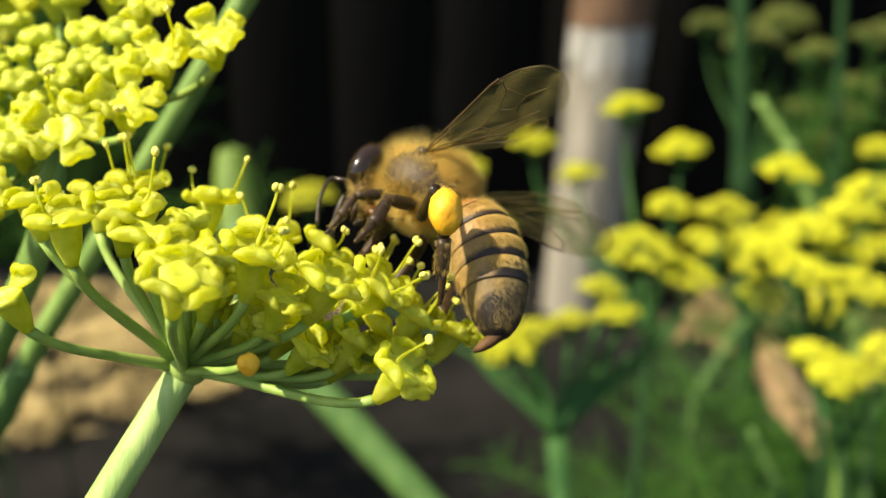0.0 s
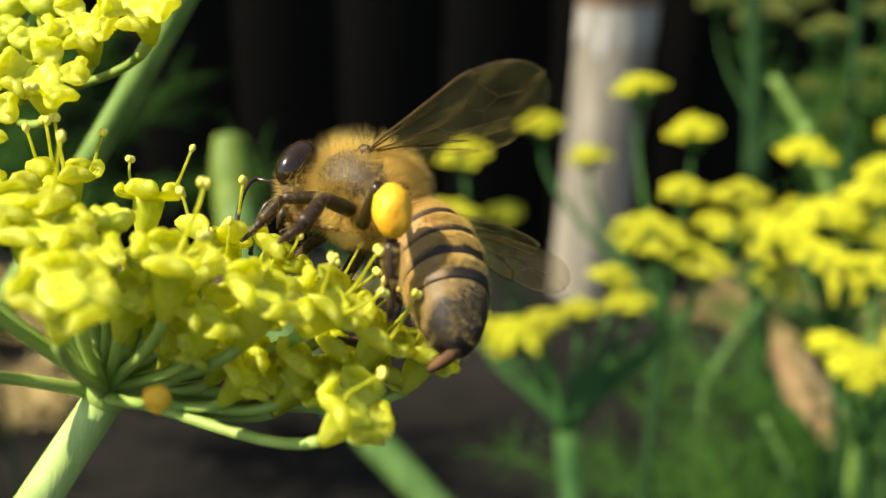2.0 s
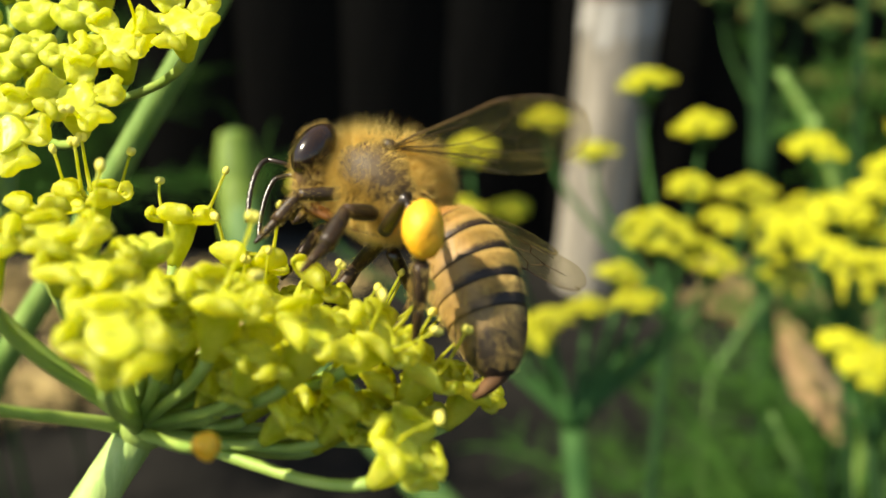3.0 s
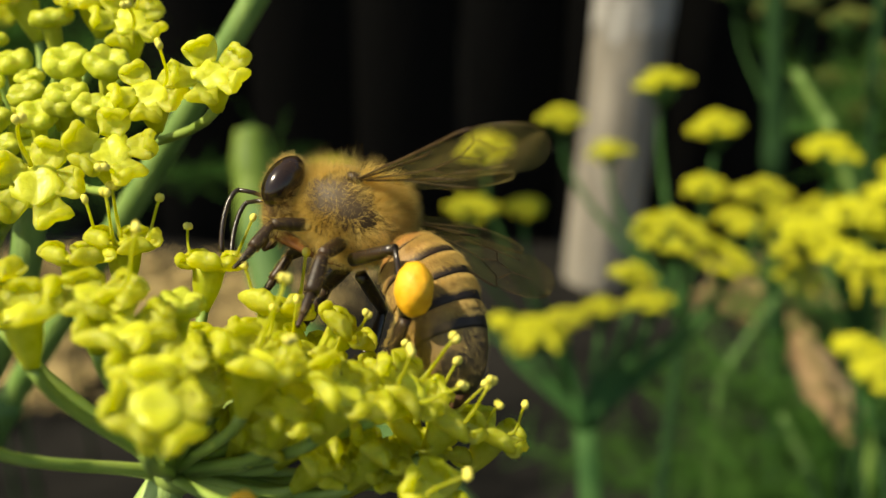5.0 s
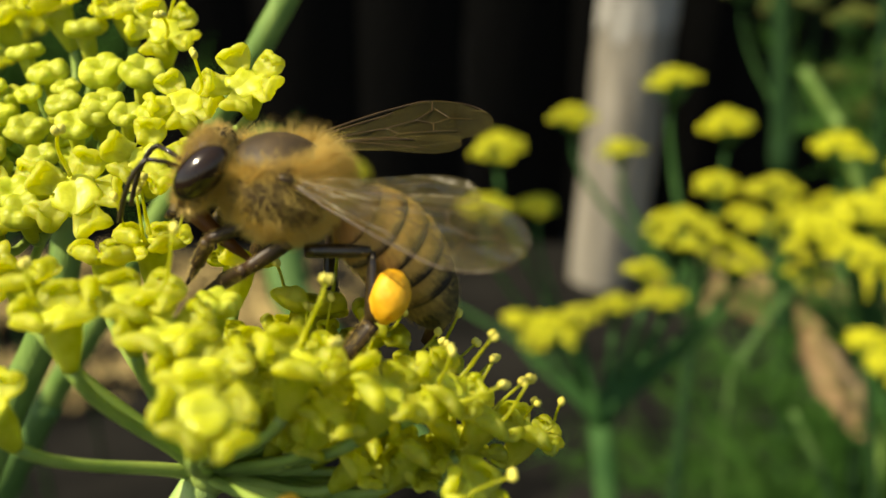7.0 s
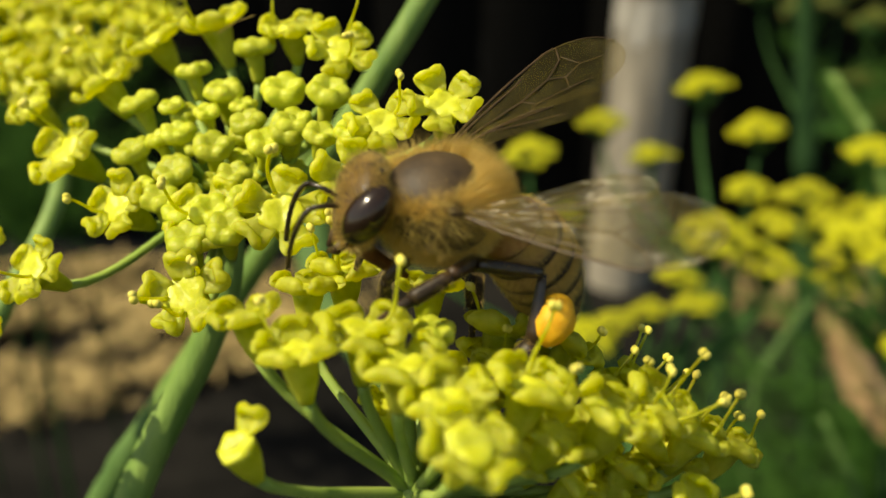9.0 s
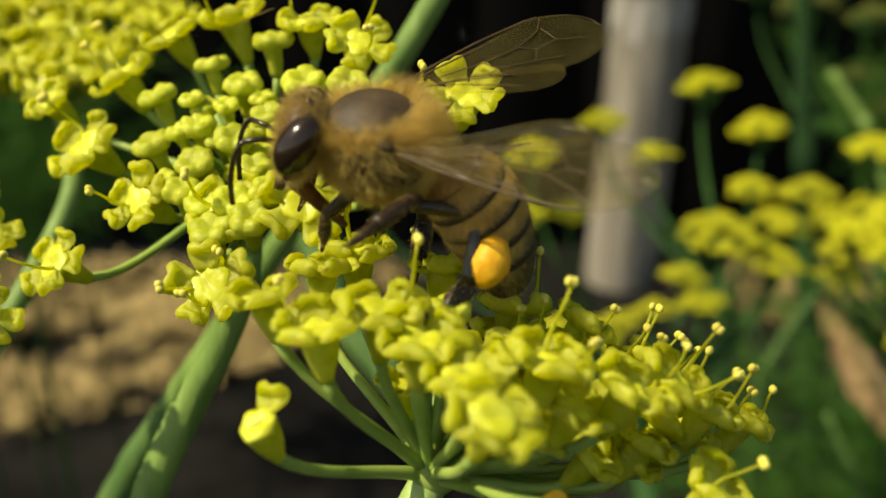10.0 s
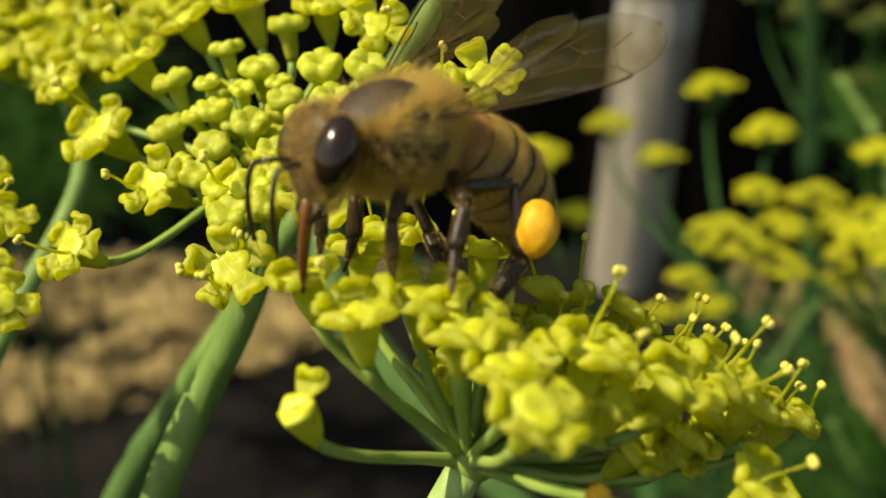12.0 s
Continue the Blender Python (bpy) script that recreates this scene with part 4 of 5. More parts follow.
def skin(centre, radii, count, keep, rng):
    """Places and normals spread over an ellipsoid, where keep(direction) holds."""
    found = []
    while len(found) < count:
        d = Vector((rng.gauss(0, 1), rng.gauss(0, 1), rng.gauss(0, 1))).normalized()
        if not keep(d):
            continue
        n = Vector((d.x / radii[0], d.y / radii[1], d.z / radii[2])).normalized()
        found.append((Vector((centre[i] + d[i] * radii[i] for i in range(3))) * MM, n))
    return found


def make_thorax():
    bm = bmesh.new()
    ball(bm, Vector((0.15, 0, 0.40)) * MM, (2.05 * MM, 1.90 * MM, 1.80 * MM), None, 4)
    ball(bm, Vector((-1.35, 0, 0.75)) * MM, (0.75 * MM, 1.25 * MM, 0.65 * MM), None, 3)
    thorax = part("thorax", bm, THORAX, bee)
    bm = bmesh.new()
    bald = Vector((0.42, 0, 0.9)).normalized()
    spots = skin((0.15, 0, 0.40), (2.03, 1.88, 1.78), 30000, lambda d: d.dot(bald) < 0.50 + 0.26 * bee_rng.random() and bee_rng.random() < 1.0 - 0.93 * max(0.0, 1 - ((abs(d.y) - 0.92) / 0.45) ** 2 - ((d.z + 0.08) / 0.62) ** 2), bee_rng)
    hairs(bm, spots, 0.58 * MM, 0.0052 * MM, bee_rng, Vector((-0.35, 0, 0)), 0.34, 0.55, 0.6)
    crown = skin((0.15, 0, 0.40), (2.03, 1.88, 1.78), 11000, lambda d: d.z > 0.1 and abs(d.y) < 0.82 and 0.72 - 0.5 * bee_rng.random() > d.dot(bald) - 0.02, bee_rng)
    hairs(bm, crown, 0.92 * MM, 0.0050 * MM, bee_rng, Vector((-0.15, 0, 0.25)), 0.30, 0.45, 0.5)
    tagged(part("fur", bm, FUR, thorax, "dense golden fur"), kind="stuff")
    bm = bmesh.new()
    for s in (-1, 1):
        ball(bm, Vector((0.15, 1.72 * s, 1.25)) * MM, (0.36 * MM, 0.26 * MM, 0.24 * MM), None, 2)
    part("tegula", bm, LEG, thorax)


def make_head_parts():
    bm = bmesh.new()
    for v in ball(bm, Vector((0.95, 0, -0.35)) * MM, (0.74 * MM, 1.58 * MM, 1.60 * MM), None, 4):
        z = v.co.z / MM
        if z < -0.3:
            v.co.y *= 1 - 0.32 * (-0.3 - z) / 1.6
            v.co.x += 0.12 * MM * (-0.3 - z)
    head = part("head", bm, FACE, bee)
    for s in (-1, 1):
        bm = bmesh.new()
        ball(bm, Vector((0.90, 1.13 * s, 0.0)) * MM, (0.68 * MM, 0.76 * MM, 1.16 * MM), Matrix.Rotation(radians(12 * s), 4, "X") @ Matrix.Rotation(radians(-20), 4, "Y"), 4)
        part("eye", bm, EYE_MAT, head, "glossy dark compound eye")
        bm = bmesh.new()
        pts = [Vector(p) * MM for p in ((1.72, 0.32 * s, -0.45), (2.15, 0.50 * s, -0.40), (2.65, 0.75 * s, -0.45))]
        tube(bm, pts, 0.09 * MM, 8)
        flag = bez(pts[-1], (2.95 * MM, 0.9 * s * MM, -0.6 * MM), (3.1 * MM, 0.9 * s * MM, -1.7 * MM), (2.8 * MM, 0.8 * s * MM, -3.0 * MM), 20)
        tube(bm, flag, [(0.085 if i % 2 else 0.105) * MM for i in range(21)], 8)
        part("antenna", bm, CHITIN, head, "black elbowed antenna")
        bm = bmesh.new()
        tube(bm, [Vector(p) * MM for p in ((1.15, 0.55 * s, -1.65), (1.3, 0.5 * s, -2.1), (1.45, 0.12 * s, -2.45))], [0.2 * MM, 0.2 * MM, 0.1 * MM], 8)
        part("mandible", bm, LEG, head)
    for place in ((0.98, 0.0, 1.20), (0.72, 0.27, 1.22), (0.72, -0.27, 1.22)):
        bm = bmesh.new()
        ball(bm, Vector(place) * MM, (0.15 * MM, 0.15 * MM, 0.13 * MM), None, 2)
        part("ocellus", bm, EYE_MAT, head, "small dark simple eye")
    bm = bmesh.new()
    tube(bm, [Vector(p) * MM for p in ((0, 0, 0.1), (0.12, 0, -0.7), (0.18, 0, -1.5), (0.18, 0, -2.4), (0.14, 0, -3.2))], [0.44 * MM, 0.38 * MM, 0.30 * MM, 0.24 * MM, 0.10 * MM], 10, True, 0, 0.6)
    tongue = part("proboscis", bm, TONGUE, head, "rusty brown tongue sheath", pose(1.2 * MM, 0, -1.6 * MM))
    bm = bmesh.new()
    spots = skin((0.95, 0, -0.35), (0.74, 1.55, 1.58), 5800, lambda d: (abs(d.y) < 0.70 or d.x < 0.0) and (d.x < 0.35 or bee_rng.random() < 0.25 + 0.75 * min(1.0, max(0.0, ((d.y / 0.42) ** 2 + ((d.z + 0.45) / 0.5) ** 2 - 0.6)))), bee_rng)
    hairs(bm, spots, 0.40 * MM, 0.0052 * MM, bee_rng, Vector((0.1, 0, 0.3)), 0.3, 0.9, 0.8)
    tagged(part("fur", bm, PALE_FUR, head, "short pale fur on the face and crown"), kind="stuff")
    return head, tongue


ABDOMEN_STOPS = ((0.0, 0.45), (0.05, 1.0), (0.13, 1.62), (0.26, 1.98), (0.42, 2.06), (0.56, 1.96), (0.68, 1.82), (0.78, 1.62), (0.87, 1.32), (0.94, 0.94), (0.98, 0.58), (1.0, 0.18))


def girth(s):
    for (a, u), (b, v) in zip(ABDOMEN_STOPS, ABDOMEN_STOPS[1:]):
        if s <= b:
            k = (s - a) / (b - a)
            return u + (v - u) * (k * k * (3 - 2 * k) * 0.4 + k * 0.6)
    return ABDOMEN_STOPS[-1][1]


def abdomen_point(s, a, grow=0.0):
    r = girth(min(s, 1)) * 0.88 + grow
    slope = 0.75 - 4.7 * s
    c = Vector((-6.45 * s, 0, 0.15 + 0.75 * s - 2.35 * s * s))
    t = Vector((-6.7, 0, slope)).normalized()
    up = Vector((-t.z, 0, t.x)) * -1
    return (c + Vector((0, 1, 0)) * (r * math.cos(a)) + up * (r * 0.90 * math.sin(a))) * MM


def make_abdomen():
    cuts = (0.0, 0.14, 0.28, 0.42, 0.56, 0.70, 1.0)
    coats = [banded("tergite_amber", (0.29, 0.135, 0.032), (0.05, 0.022, 0.009), 0.12), banded("tergite_amber_banded", (0.31, 0.180, 0.058), (0.036, 0.018, 0.007), 0.39),
             banded("tergite_tan_banded", (0.30, 0.178, 0.060), (0.026, 0.014, 0.006), 0.43), banded("tergite_brown", (0.25, 0.152, 0.052), (0.018, 0.010, 0.006), 0.48),
             banded("tergite_dark", (0.27, 0.16, 0.050), (0.016, 0.009, 0.005), 0.52), banded("tergite_tail", (0.17, 0.11, 0.040), (0.014, 0.008, 0.005), 0.62)]
    abdomen = None
    for i, (a, b) in enumerate(zip(cuts, cuts[1:])):
        bm = bmesh.new()
        rings = []
        steps = 9
        for k in range(steps + 1):
            s = a - (0.02 if i else 0) + (b - a + (0.02 if i else 0)) * k / steps
            flare = 0.022 * (k / steps) ** 2 - (0.03 if k == 0 and i else 0)
            rings.append([bm.verts.new(abdomen_point(max(0, s), 2 * math.pi * j / 40, flare if i < 5 else 0)) for j in range(40)])
        if i < 5:
            rings.append([bm.verts.new(abdomen_point(b - 0.004, 2 * math.pi * j / 40, -0.03)) for j in range(40)])
        for u, v in zip(rings, rings[1:]):
            for j in range(40):
                bm.faces.new((u[j], u[(j + 1) % 40], v[(j + 1) % 40], v[j]))
        if i == 0:
            bm.faces.new(rings[0][::-1])
        if i == 5:
            bm.faces.new(rings[-1])
        bmesh.ops.recalc_face_normals(bm, faces=bm.faces)
        if abdomen is None:
            abdomen = part("abdomen", bm, coats[0], bee)
        else:
            part("tergite", bm, coats[i], abdomen)
    bm = bmesh.new()
    tip = [abdomen_point(0.93 + 0.02 * k, 0) * 0.5 + abdomen_point(0.93 + 0.02 * k, math.pi) * 0.5 for k in range(3)]
    tip += [tip[-1] + Vector((-0.08, 0, -0.4)) * MM, tip[-1] + Vector((-0.12, 0, -0.8)) * MM, tip[-1] + Vector((-0.12, 0, -1.15)) * MM]
    tube(bm, tip, [0.40 * MM, 0.42 * MM, 0.38 * MM, 0.33 * MM, 0.26 * MM, 0.12 * MM], 14, True, 0, 0.8)
    part("tail_tip", bm, TAIL, abdomen, "narrow brown tail tip")
    bm = bmesh.new()
    for i, (a, b) in enumerate(zip(cuts, cuts[1:])):
        spots = []
        for k in range((6000, 9000, 10000, 11000, 11000, 13000)[i]):
            s = a + (b - a) * (bee_rng.random() ** (1.4 if i else 1.0)) * (0.95, 0.66, 0.62, 0.58, 0.52, 0.85)[i]
            g = bee_rng.random() * 6.283
            if i > 3 and math.sin(g) > 1.05 - bee_rng.random() * (0.9 if i == 4 else 1.6):
                continue
            if math.sin(g) < 0.35 * bee_rng.random() - 0.15 and bee_rng.random() < 0.85:
                continue
            p, q, r = abdomen_point(s, g), abdomen_point(s + 0.01, g), abdomen_point(s, g + 0.05)
            n = (r - p).cross(q - p).normalized()
            if n.dot(p - abdomen_point(s, g + math.pi)) < 0:
                n = -n
            spots.append((p, n))
        hairs(bm, spots, (0.52, 0.34, 0.31, 0.29, 0.27, 0.24)[i] * MM, (0.0034, 0.0032, 0.0032, 0.0031, 0.0029, 0.0023)[i] * MM, bee_rng, Vector((-1.5, 0, -0.4)), 0.25, 0.7)
    tagged(part("fur", bm, PALE_FUR, abdomen, "bands of short pale hair"), kind="stuff")
    return abdomen


def make_wing(label):
    fore = ((0.0, 0.10, -0.02), (0.8, 0.20, -0.18), (1.8, 0.31, -0.42), (3.0, 0.43, -0.82), (4.2, 0.55, -1.28), (5.4, 0.67, -1.72), (6.4, 0.73, -1.98), (7.2, 0.71, -2.08), (7.8, 0.62, -2.04), (8.3, 0.46, -1.9), (8.7, 0.26, -1.66), (9.0, 0.02, -1.4), (9.2, -0.25, -1.12), (9.3, -0.6, -0.8))
    hind = ((0.3, -0.05, -0.25), (0.8, -0.08, -0.5), (1.5, -0.15, -0.85), (2.3, -0.3, -1.3), (3.2, -0.55, -1.75), (4.1, -0.85, -2.15), (5.0, -1.15, -2.42), (5.7, -1.4, -2.5), (6.2, -1.62, -2.44), (6.5, -1.82, -2.3), (6.6, -2.0, -2.1))
    bm = bmesh.new()
    def sheet(stops, lift):
        rows = []
        for u, a, b in stops:
            rows.append([bm.verts.new((u * 0.94 * MM, (a + (b - a) * k / 6) * MM, (lift + 0.10 * math.sin(k * 1.9 + u * 1.1) + 0.25 * math.sin(u / 9.3 * 3.0)) * MM)) for k in range(7)])
        for p, q in zip(rows, rows[1:]):
            for k in range(6):
                bm.faces.new((p[k], p[k + 1], q[k + 1], q[k]))
    sheet(fore, 0)
    wing = part("wing", bm, WING, bee, label)
    bm = bmesh.new()
    sheet(hind, -0.05)
    part("hind_wing", bm, WING, wing)
    bm = bmesh.new()
    def vein(pts, r):
        line = []
        for (u, v), (u2, v2) in zip(pts, pts[1:]):
            line += [(u + (u2 - u) * k / 4, v + (v2 - v) * k / 4) for k in range(4)]
        line.append(pts[-1])
        tube(bm, [(u * 0.94 * MM, v * MM, (0.02 + 0.25 * math.sin(u / 9.3 * 3.0)) * MM) for u, v in line], r * 0.72 * MM, 5)
    vein([(0, 0.05), (1.8, 0.34), (4.2, 0.58), (6.6, 0.78), (7.2, 0.75)], 0.065)
    vein([(7.2, 0.73), (7.8, 0.63), (8.3, 0.47), (8.7, 0.27), (9.0, 0.03), (9.2, -0.24), (9.28, -0.6)], 0.022)
    vein([(0, 0.0), (2.0, 0.18), (4.4, 0.30), (5.0, 0.42)], 0.05)
    vein([(0.2, -0.05), (2.2, -0.25), (4.0, -0.45), (5.6, -0.35), (6.8, 0.1), (7.3, 0.72)], 0.035)
    vein([(0.4, -0.1), (2.4, -0.62), (3.8, -1.05), (4.6, -1.5)], 0.035)
    vein([(4.0, -0.45), (4.3, -0.95), (3.8, -1.05)], 0.03)
    vein([(4.3, -0.95), (5.8, -1.25), (6.2, -0.75), (5.6, -0.35)], 0.028)
    vein([(5.8, -1.25), (6.9, -1.5)], 0.025)
    vein([(6.2, -0.75), (7.2, -0.6), (7.0, 0.2)], 0.025)
    vein([(7.2, -0.6), (8.2, -0.9)], 0.022)
    vein([(0.4, -0.14), (2.4, -0.66), (4.4, -1.42)], 0.03)
    vein([(2.0, -0.55), (3.4, -1.4), (4.6, -2.1)], 0.025)
    part("vein", bm, VEIN, wing, "dark branching wing veins")
    return wing


def leg_piece(name, parent, a, b, r1, r2, mat=LEG, flat=1.0, hairy=0):
    bm = bmesh.new()
    a, b = Vector(a) * MM, Vector(b) * MM
    pts = [a.lerp(b, k / 6) for k in range(7)]
    tube(bm, pts, [(r1 + (r2 - r1) * k / 6 + 0.10 * r1 * math.sin(k / 6 * 3.14)) * MM for k in range(7)], 12, True, 0, flat)
    spots = []
    for k in range(hairy):
        d = (b - a).normalized()
        n = Matrix.Rotation(bee_rng.random() * 6.28, 3, d) @ d.orthogonal().normalized()
        spots.append((a.lerp(b, bee_rng.random()) + n * min(r1, r2) * MM, n))
    stem_faces = set(bm.faces)
    hairs(bm, spots, 0.20 * MM, 0.0055 * MM, bee_rng, (b - a).normalized() * 1.2)
    for f in bm.faces:
        f.material_index = 0 if f in stem_faces else 1
    ob = part(name, bm, mat, parent)
    ob.data.materials.append(PALE_FUR)
    return ob


def make_leg(joints, radii, label=""):
    leg = leg_piece("leg", bee, joints[0], joints[1], radii[0], radii[0] * 0.85, hairy=220)
    tagged(leg, label)
    leg_piece("tibia", leg, joints[1], joints[2], radii[1] * 0.75, radii[1], hairy=260)
    leg_piece("tarsus", leg, joints[2], joints[3], radii[2], radii[2] * 0.6, hairy=140)
    leg_piece("foot", leg, joints[3], joints[4], radii[2] * 0.55, radii[2] * 0.35)
    return leg


def make_hind_leg(loaded=True):
    """Local x runs from the hip through the pollen load, z points down."""
    leg = leg_piece("leg", bee, (0, 0, 0), (2.1, 0, -1.05), 0.26, 0.2, CHITIN, 1, 160)
    tagged(leg, "dark hind leg carrying a pollen load" if loaded else "dark hind leg")
    leg_piece("tibia", leg, (2.1, 0, -1.05), (3.2, 0, 1.15), 0.17, 0.33, CHITIN, 0.6)
    leg_piece("basitarsus", leg, (3.25, 0, 1.15), (2.95, 0, 2.6), 0.40, 0.34, LEG, 0.6, 420)
    leg_piece("tarsus", leg, (2.95, 0, 2.6), (2.5, 0, 3.8), 0.17, 0.1, LEG, 1, 40)
    if not loaded:
        return leg
    bm = bmesh.new()
    middle = Vector((3.40, 0, 0.06))
    for v in ball(bm, middle * MM, (0.68 * MM, 0.72 * MM, 0.98 * MM), aim((0.2, 0, 1)), 4):
        w = v.co / MM
        v.co += (v.co - middle * MM) * (0.10 * noise.noise(w * 1.6) + 0.04 * noise.noise(w * 6))
    part("pollen_load", bm, POLLEN, leg, "packed orange-yellow pollen ball")
    return leg


make_thorax()
bee_head, bee_tongue = make_head_parts()
bee_abdomen = make_abdomen()
left_wing = make_wing("clear brownish near wing with fine veins")
right_wing = make_wing("clear brownish far wing with fine veins")
FRONT_JOINTS = [(0, 0, 0), (1.5, 0, 0), (2.3, 0, -0.9), (2.8, 0, -1.4), (3.1, 0, -1.65)]
MIDDLE_JOINTS = [(0, 0, 0), (1.75, 0, 0), (2.75, 0, -1.2), (3.5, 0, -1.75), (3.95, 0, -2.05)]


def outward(hip, along):
    """The pose of a leg at its hip, its thigh along a direction and its bend downwards."""
    x = Vector(along).normalized()
    y = Vector((0, 0, 1)).cross(x).normalized()
    turn = Matrix((x, y, x.cross(y))).transposed().to_4x4()
    return Matrix.Translation(Vector(hip) * MM) @ turn


left_front = make_leg(FRONT_JOINTS, (0.25, 0.25, 0.17), "hairy dark front leg")
left_middle = make_leg(MIDDLE_JOINTS, (0.29, 0.31, 0.22), "hairy dark middle leg")
make_leg(FRONT_JOINTS, (0.25, 0.25, 0.17), "hairy dark front leg").matrix_basis = outward((0.9, -1.0, -1.0), (0.65, -0.45, -0.7))
make_leg(MIDDLE_JOINTS, (0.29, 0.31, 0.22), "hairy dark middle leg").matrix_basis = outward((-0.6, -1.2, -1.1), (0.35, -0.7, -0.6))
left_hind = make_hind_leg()
right_hind = make_hind_leg(False)
right_hind.matrix_basis = pose(-0.0013, -0.001, -0.00135, 150, 35, -130)


# ---------------------------------------------------------------- background plants
def far_head_mesh(seed, coat):
    """A distant umbellet: a shallow dome of small five-lobed florets."""
    rng = random.Random(seed)
    bm = bmesh.new()
    for i in range(36):
        r, a = 7.4 * math.sqrt((i + 0.5) / 36), i * 2.4 + rng.uniform(-.35, .35)
        c = Vector((r * math.cos(a), r * math.sin(a), 2.2 - 0.06 * r * r + rng.uniform(-.8, .8))) * MM
        for k in range(5):
            b = k * 1.2566 + rng.random()
            ball(bm, c + Vector((0.75 * math.cos(b), 0.75 * math.sin(b), 0.2 * (k % 2))) * MM, (0.80 * MM, 0.72 * MM, 0.70 * MM), Matrix.Rotation(b, 4, "Z"), 1)
        ball(bm, c, (0.6 * MM, 0.6 * MM, 0.5 * MM), None, 1)
    for i in range(14):
        a, r = i * 2.4, rng.uniform(2, 7)
        tube(bm, [(0, 0, -7 * MM), (r * 0.5 * math.cos(a) * MM, r * 0.5 * math.sin(a) * MM, -3.5 * MM), (r * math.cos(a) * MM, r * math.sin(a) * MM, 0.6 * MM)], 0.3 * MM, 5, True, 1)
    return mesh_of("umbellet", bm, coat, FAR_STEM)


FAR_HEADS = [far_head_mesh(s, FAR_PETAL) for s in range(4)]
SHADED_HEADS = [far_head_mesh(s, SHADED_OLIVE) for s in range(4, 6)]
far_rng = random.Random(23)


def seen(x, y, depth):
    """A place in millimetres ahead of the first eye, from its slope across and up."""
    return Vector((x * depth, depth, y * depth))


def far_umbel(label, hub, foot, heads, thick=1.6, meshes=None):
    """A distant compound umbel: stem, rays and flat yellow umbellets; heads are (slope across, slope up, depth, size)."""
    h = at(*hub)
    m = Matrix.Translation(h)
    plant = thing("fennel_umbel", m, label, "flower", "background fennel")
    inv = m.inverted()
    bm = bmesh.new()
    f = at(*foot)
    low = inv @ Vector((f.x, f.y, -0.01))
    f = inv @ f
    tube(bm, [low, f, f.lerp(Vector((0, 0, 0)), 0.5) + Vector((0.004, 0, 0)), Vector((0, 0, 0))], [thick * 1.4 * MM, thick * 1.3 * MM, thick * 1.1 * MM, thick * MM], 12)
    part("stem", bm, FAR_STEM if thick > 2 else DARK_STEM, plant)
    for x, y, d, s in heads:
        p = inv @ at(*seen(x, y, d))
        tip = p - Vector((0, 0, 0.007 * s))
        bm = bmesh.new()
        tube(bm, bez((0, 0, 0), tip * 0.35 + Vector((0, 0, 0.002)), tip - Vector((0, 0, tip.length * 0.25)), tip, 8), [(0.6 + 0.05 * (8 - i) * min(thick, 2)) * MM for i in range(9)], 7)
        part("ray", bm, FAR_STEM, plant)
        turn = Matrix.Rotation(far_rng.uniform(-.18, .18), 4, "X") @ Matrix.Rotation(far_rng.uniform(-.18, .18), 4, "Y") @ Matrix.Rotation(far_rng.random() * 6.28, 4, "Z")
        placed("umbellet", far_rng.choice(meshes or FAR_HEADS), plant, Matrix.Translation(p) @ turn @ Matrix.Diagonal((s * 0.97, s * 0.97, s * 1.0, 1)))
    return plant


far_umbel("yellow fennel umbel spreading low over green foliage", (26, 230, -43), (28, 240, -143), [
    (0.0681, -0.0923, 225, 0.82),
    (0.1271, -0.0698, 235, 0.70),
    (0.1733, -0.0641, 240, 0.75),
    (0.1581, -0.0388, 245, 0.73),
    (0.0934, -0.0782, 225, 0.60),
    (0.0540, -0.1035, 235, 0.62),
    (0.1946, 0.0006, 255, 1.39),
    (0.2425, -0.0248, 255, 1.05),
    (0.2802, 0.0388, 268, 0.99),
    (0.0343, -0.0838, 240, 0.56),
], 2.6)
far_umbel("tall yellow fennel umbel before a grey post", (59, 285, -25), (38, 300, -179), [
    (0.1834, 0.1423, 285, 1.04),
    (0.2368, 0.1018, 280, 1.00),
    (0.2250, 0.0444, 270, 0.76),
    (0.1356, 0.0765, 290, 0.86),
    (0.0906, 0.1075, 300, 0.94),
], 1.6)
far_umbel("dense yellow fennel umbel of many umbellets", (96, 260, -26), (105, 280, -167), [
    (0.3454, 0.0793, 270, 1.05),
    (0.3240, 0.0006, 250, 0.95),
    (0.3634, 0.0203, 255, 1.10),
    (0.4056, 0.0371, 260, 1.12),
    (0.3606, -0.0219, 245, 1.05),
    (0.4056, -0.0332, 245, 1.05),
    (0.4366, 0.0006, 255, 0.93),
    (0.4366, 0.1007, 280, 0.83),
    (0.3859, 0.0006, 262, 1.04),
    (0.3409, 0.0259, 275, 0.91),
    (0.3128, -0.0191, 258, 0.85),
], 1.0)
far_umbel("low yellow fennel umbel with crowded umbellets", (85, 215, -43), (93, 230, -137), [
    (0.3719, -0.1063, 215, 0.78),
    (0.4084, -0.1204, 210, 0.83),
    (0.4450, -0.0979, 215, 0.78),
    (0.3887, -0.1288, 205, 0.68),
], 1.0)
far_umbel("loose yellow fennel umbel with four small umbellets", (29, 280, -44), (34, 290, -173), [
    (0.0158, 0.0804, 270, 0.94),
    (0.0034, 0.0231, 260, 0.95),
    (-0.1345, 0.0540, 300, 1.04),
    (0.0540, 0.0231, 280, 0.79),
], 0.5)
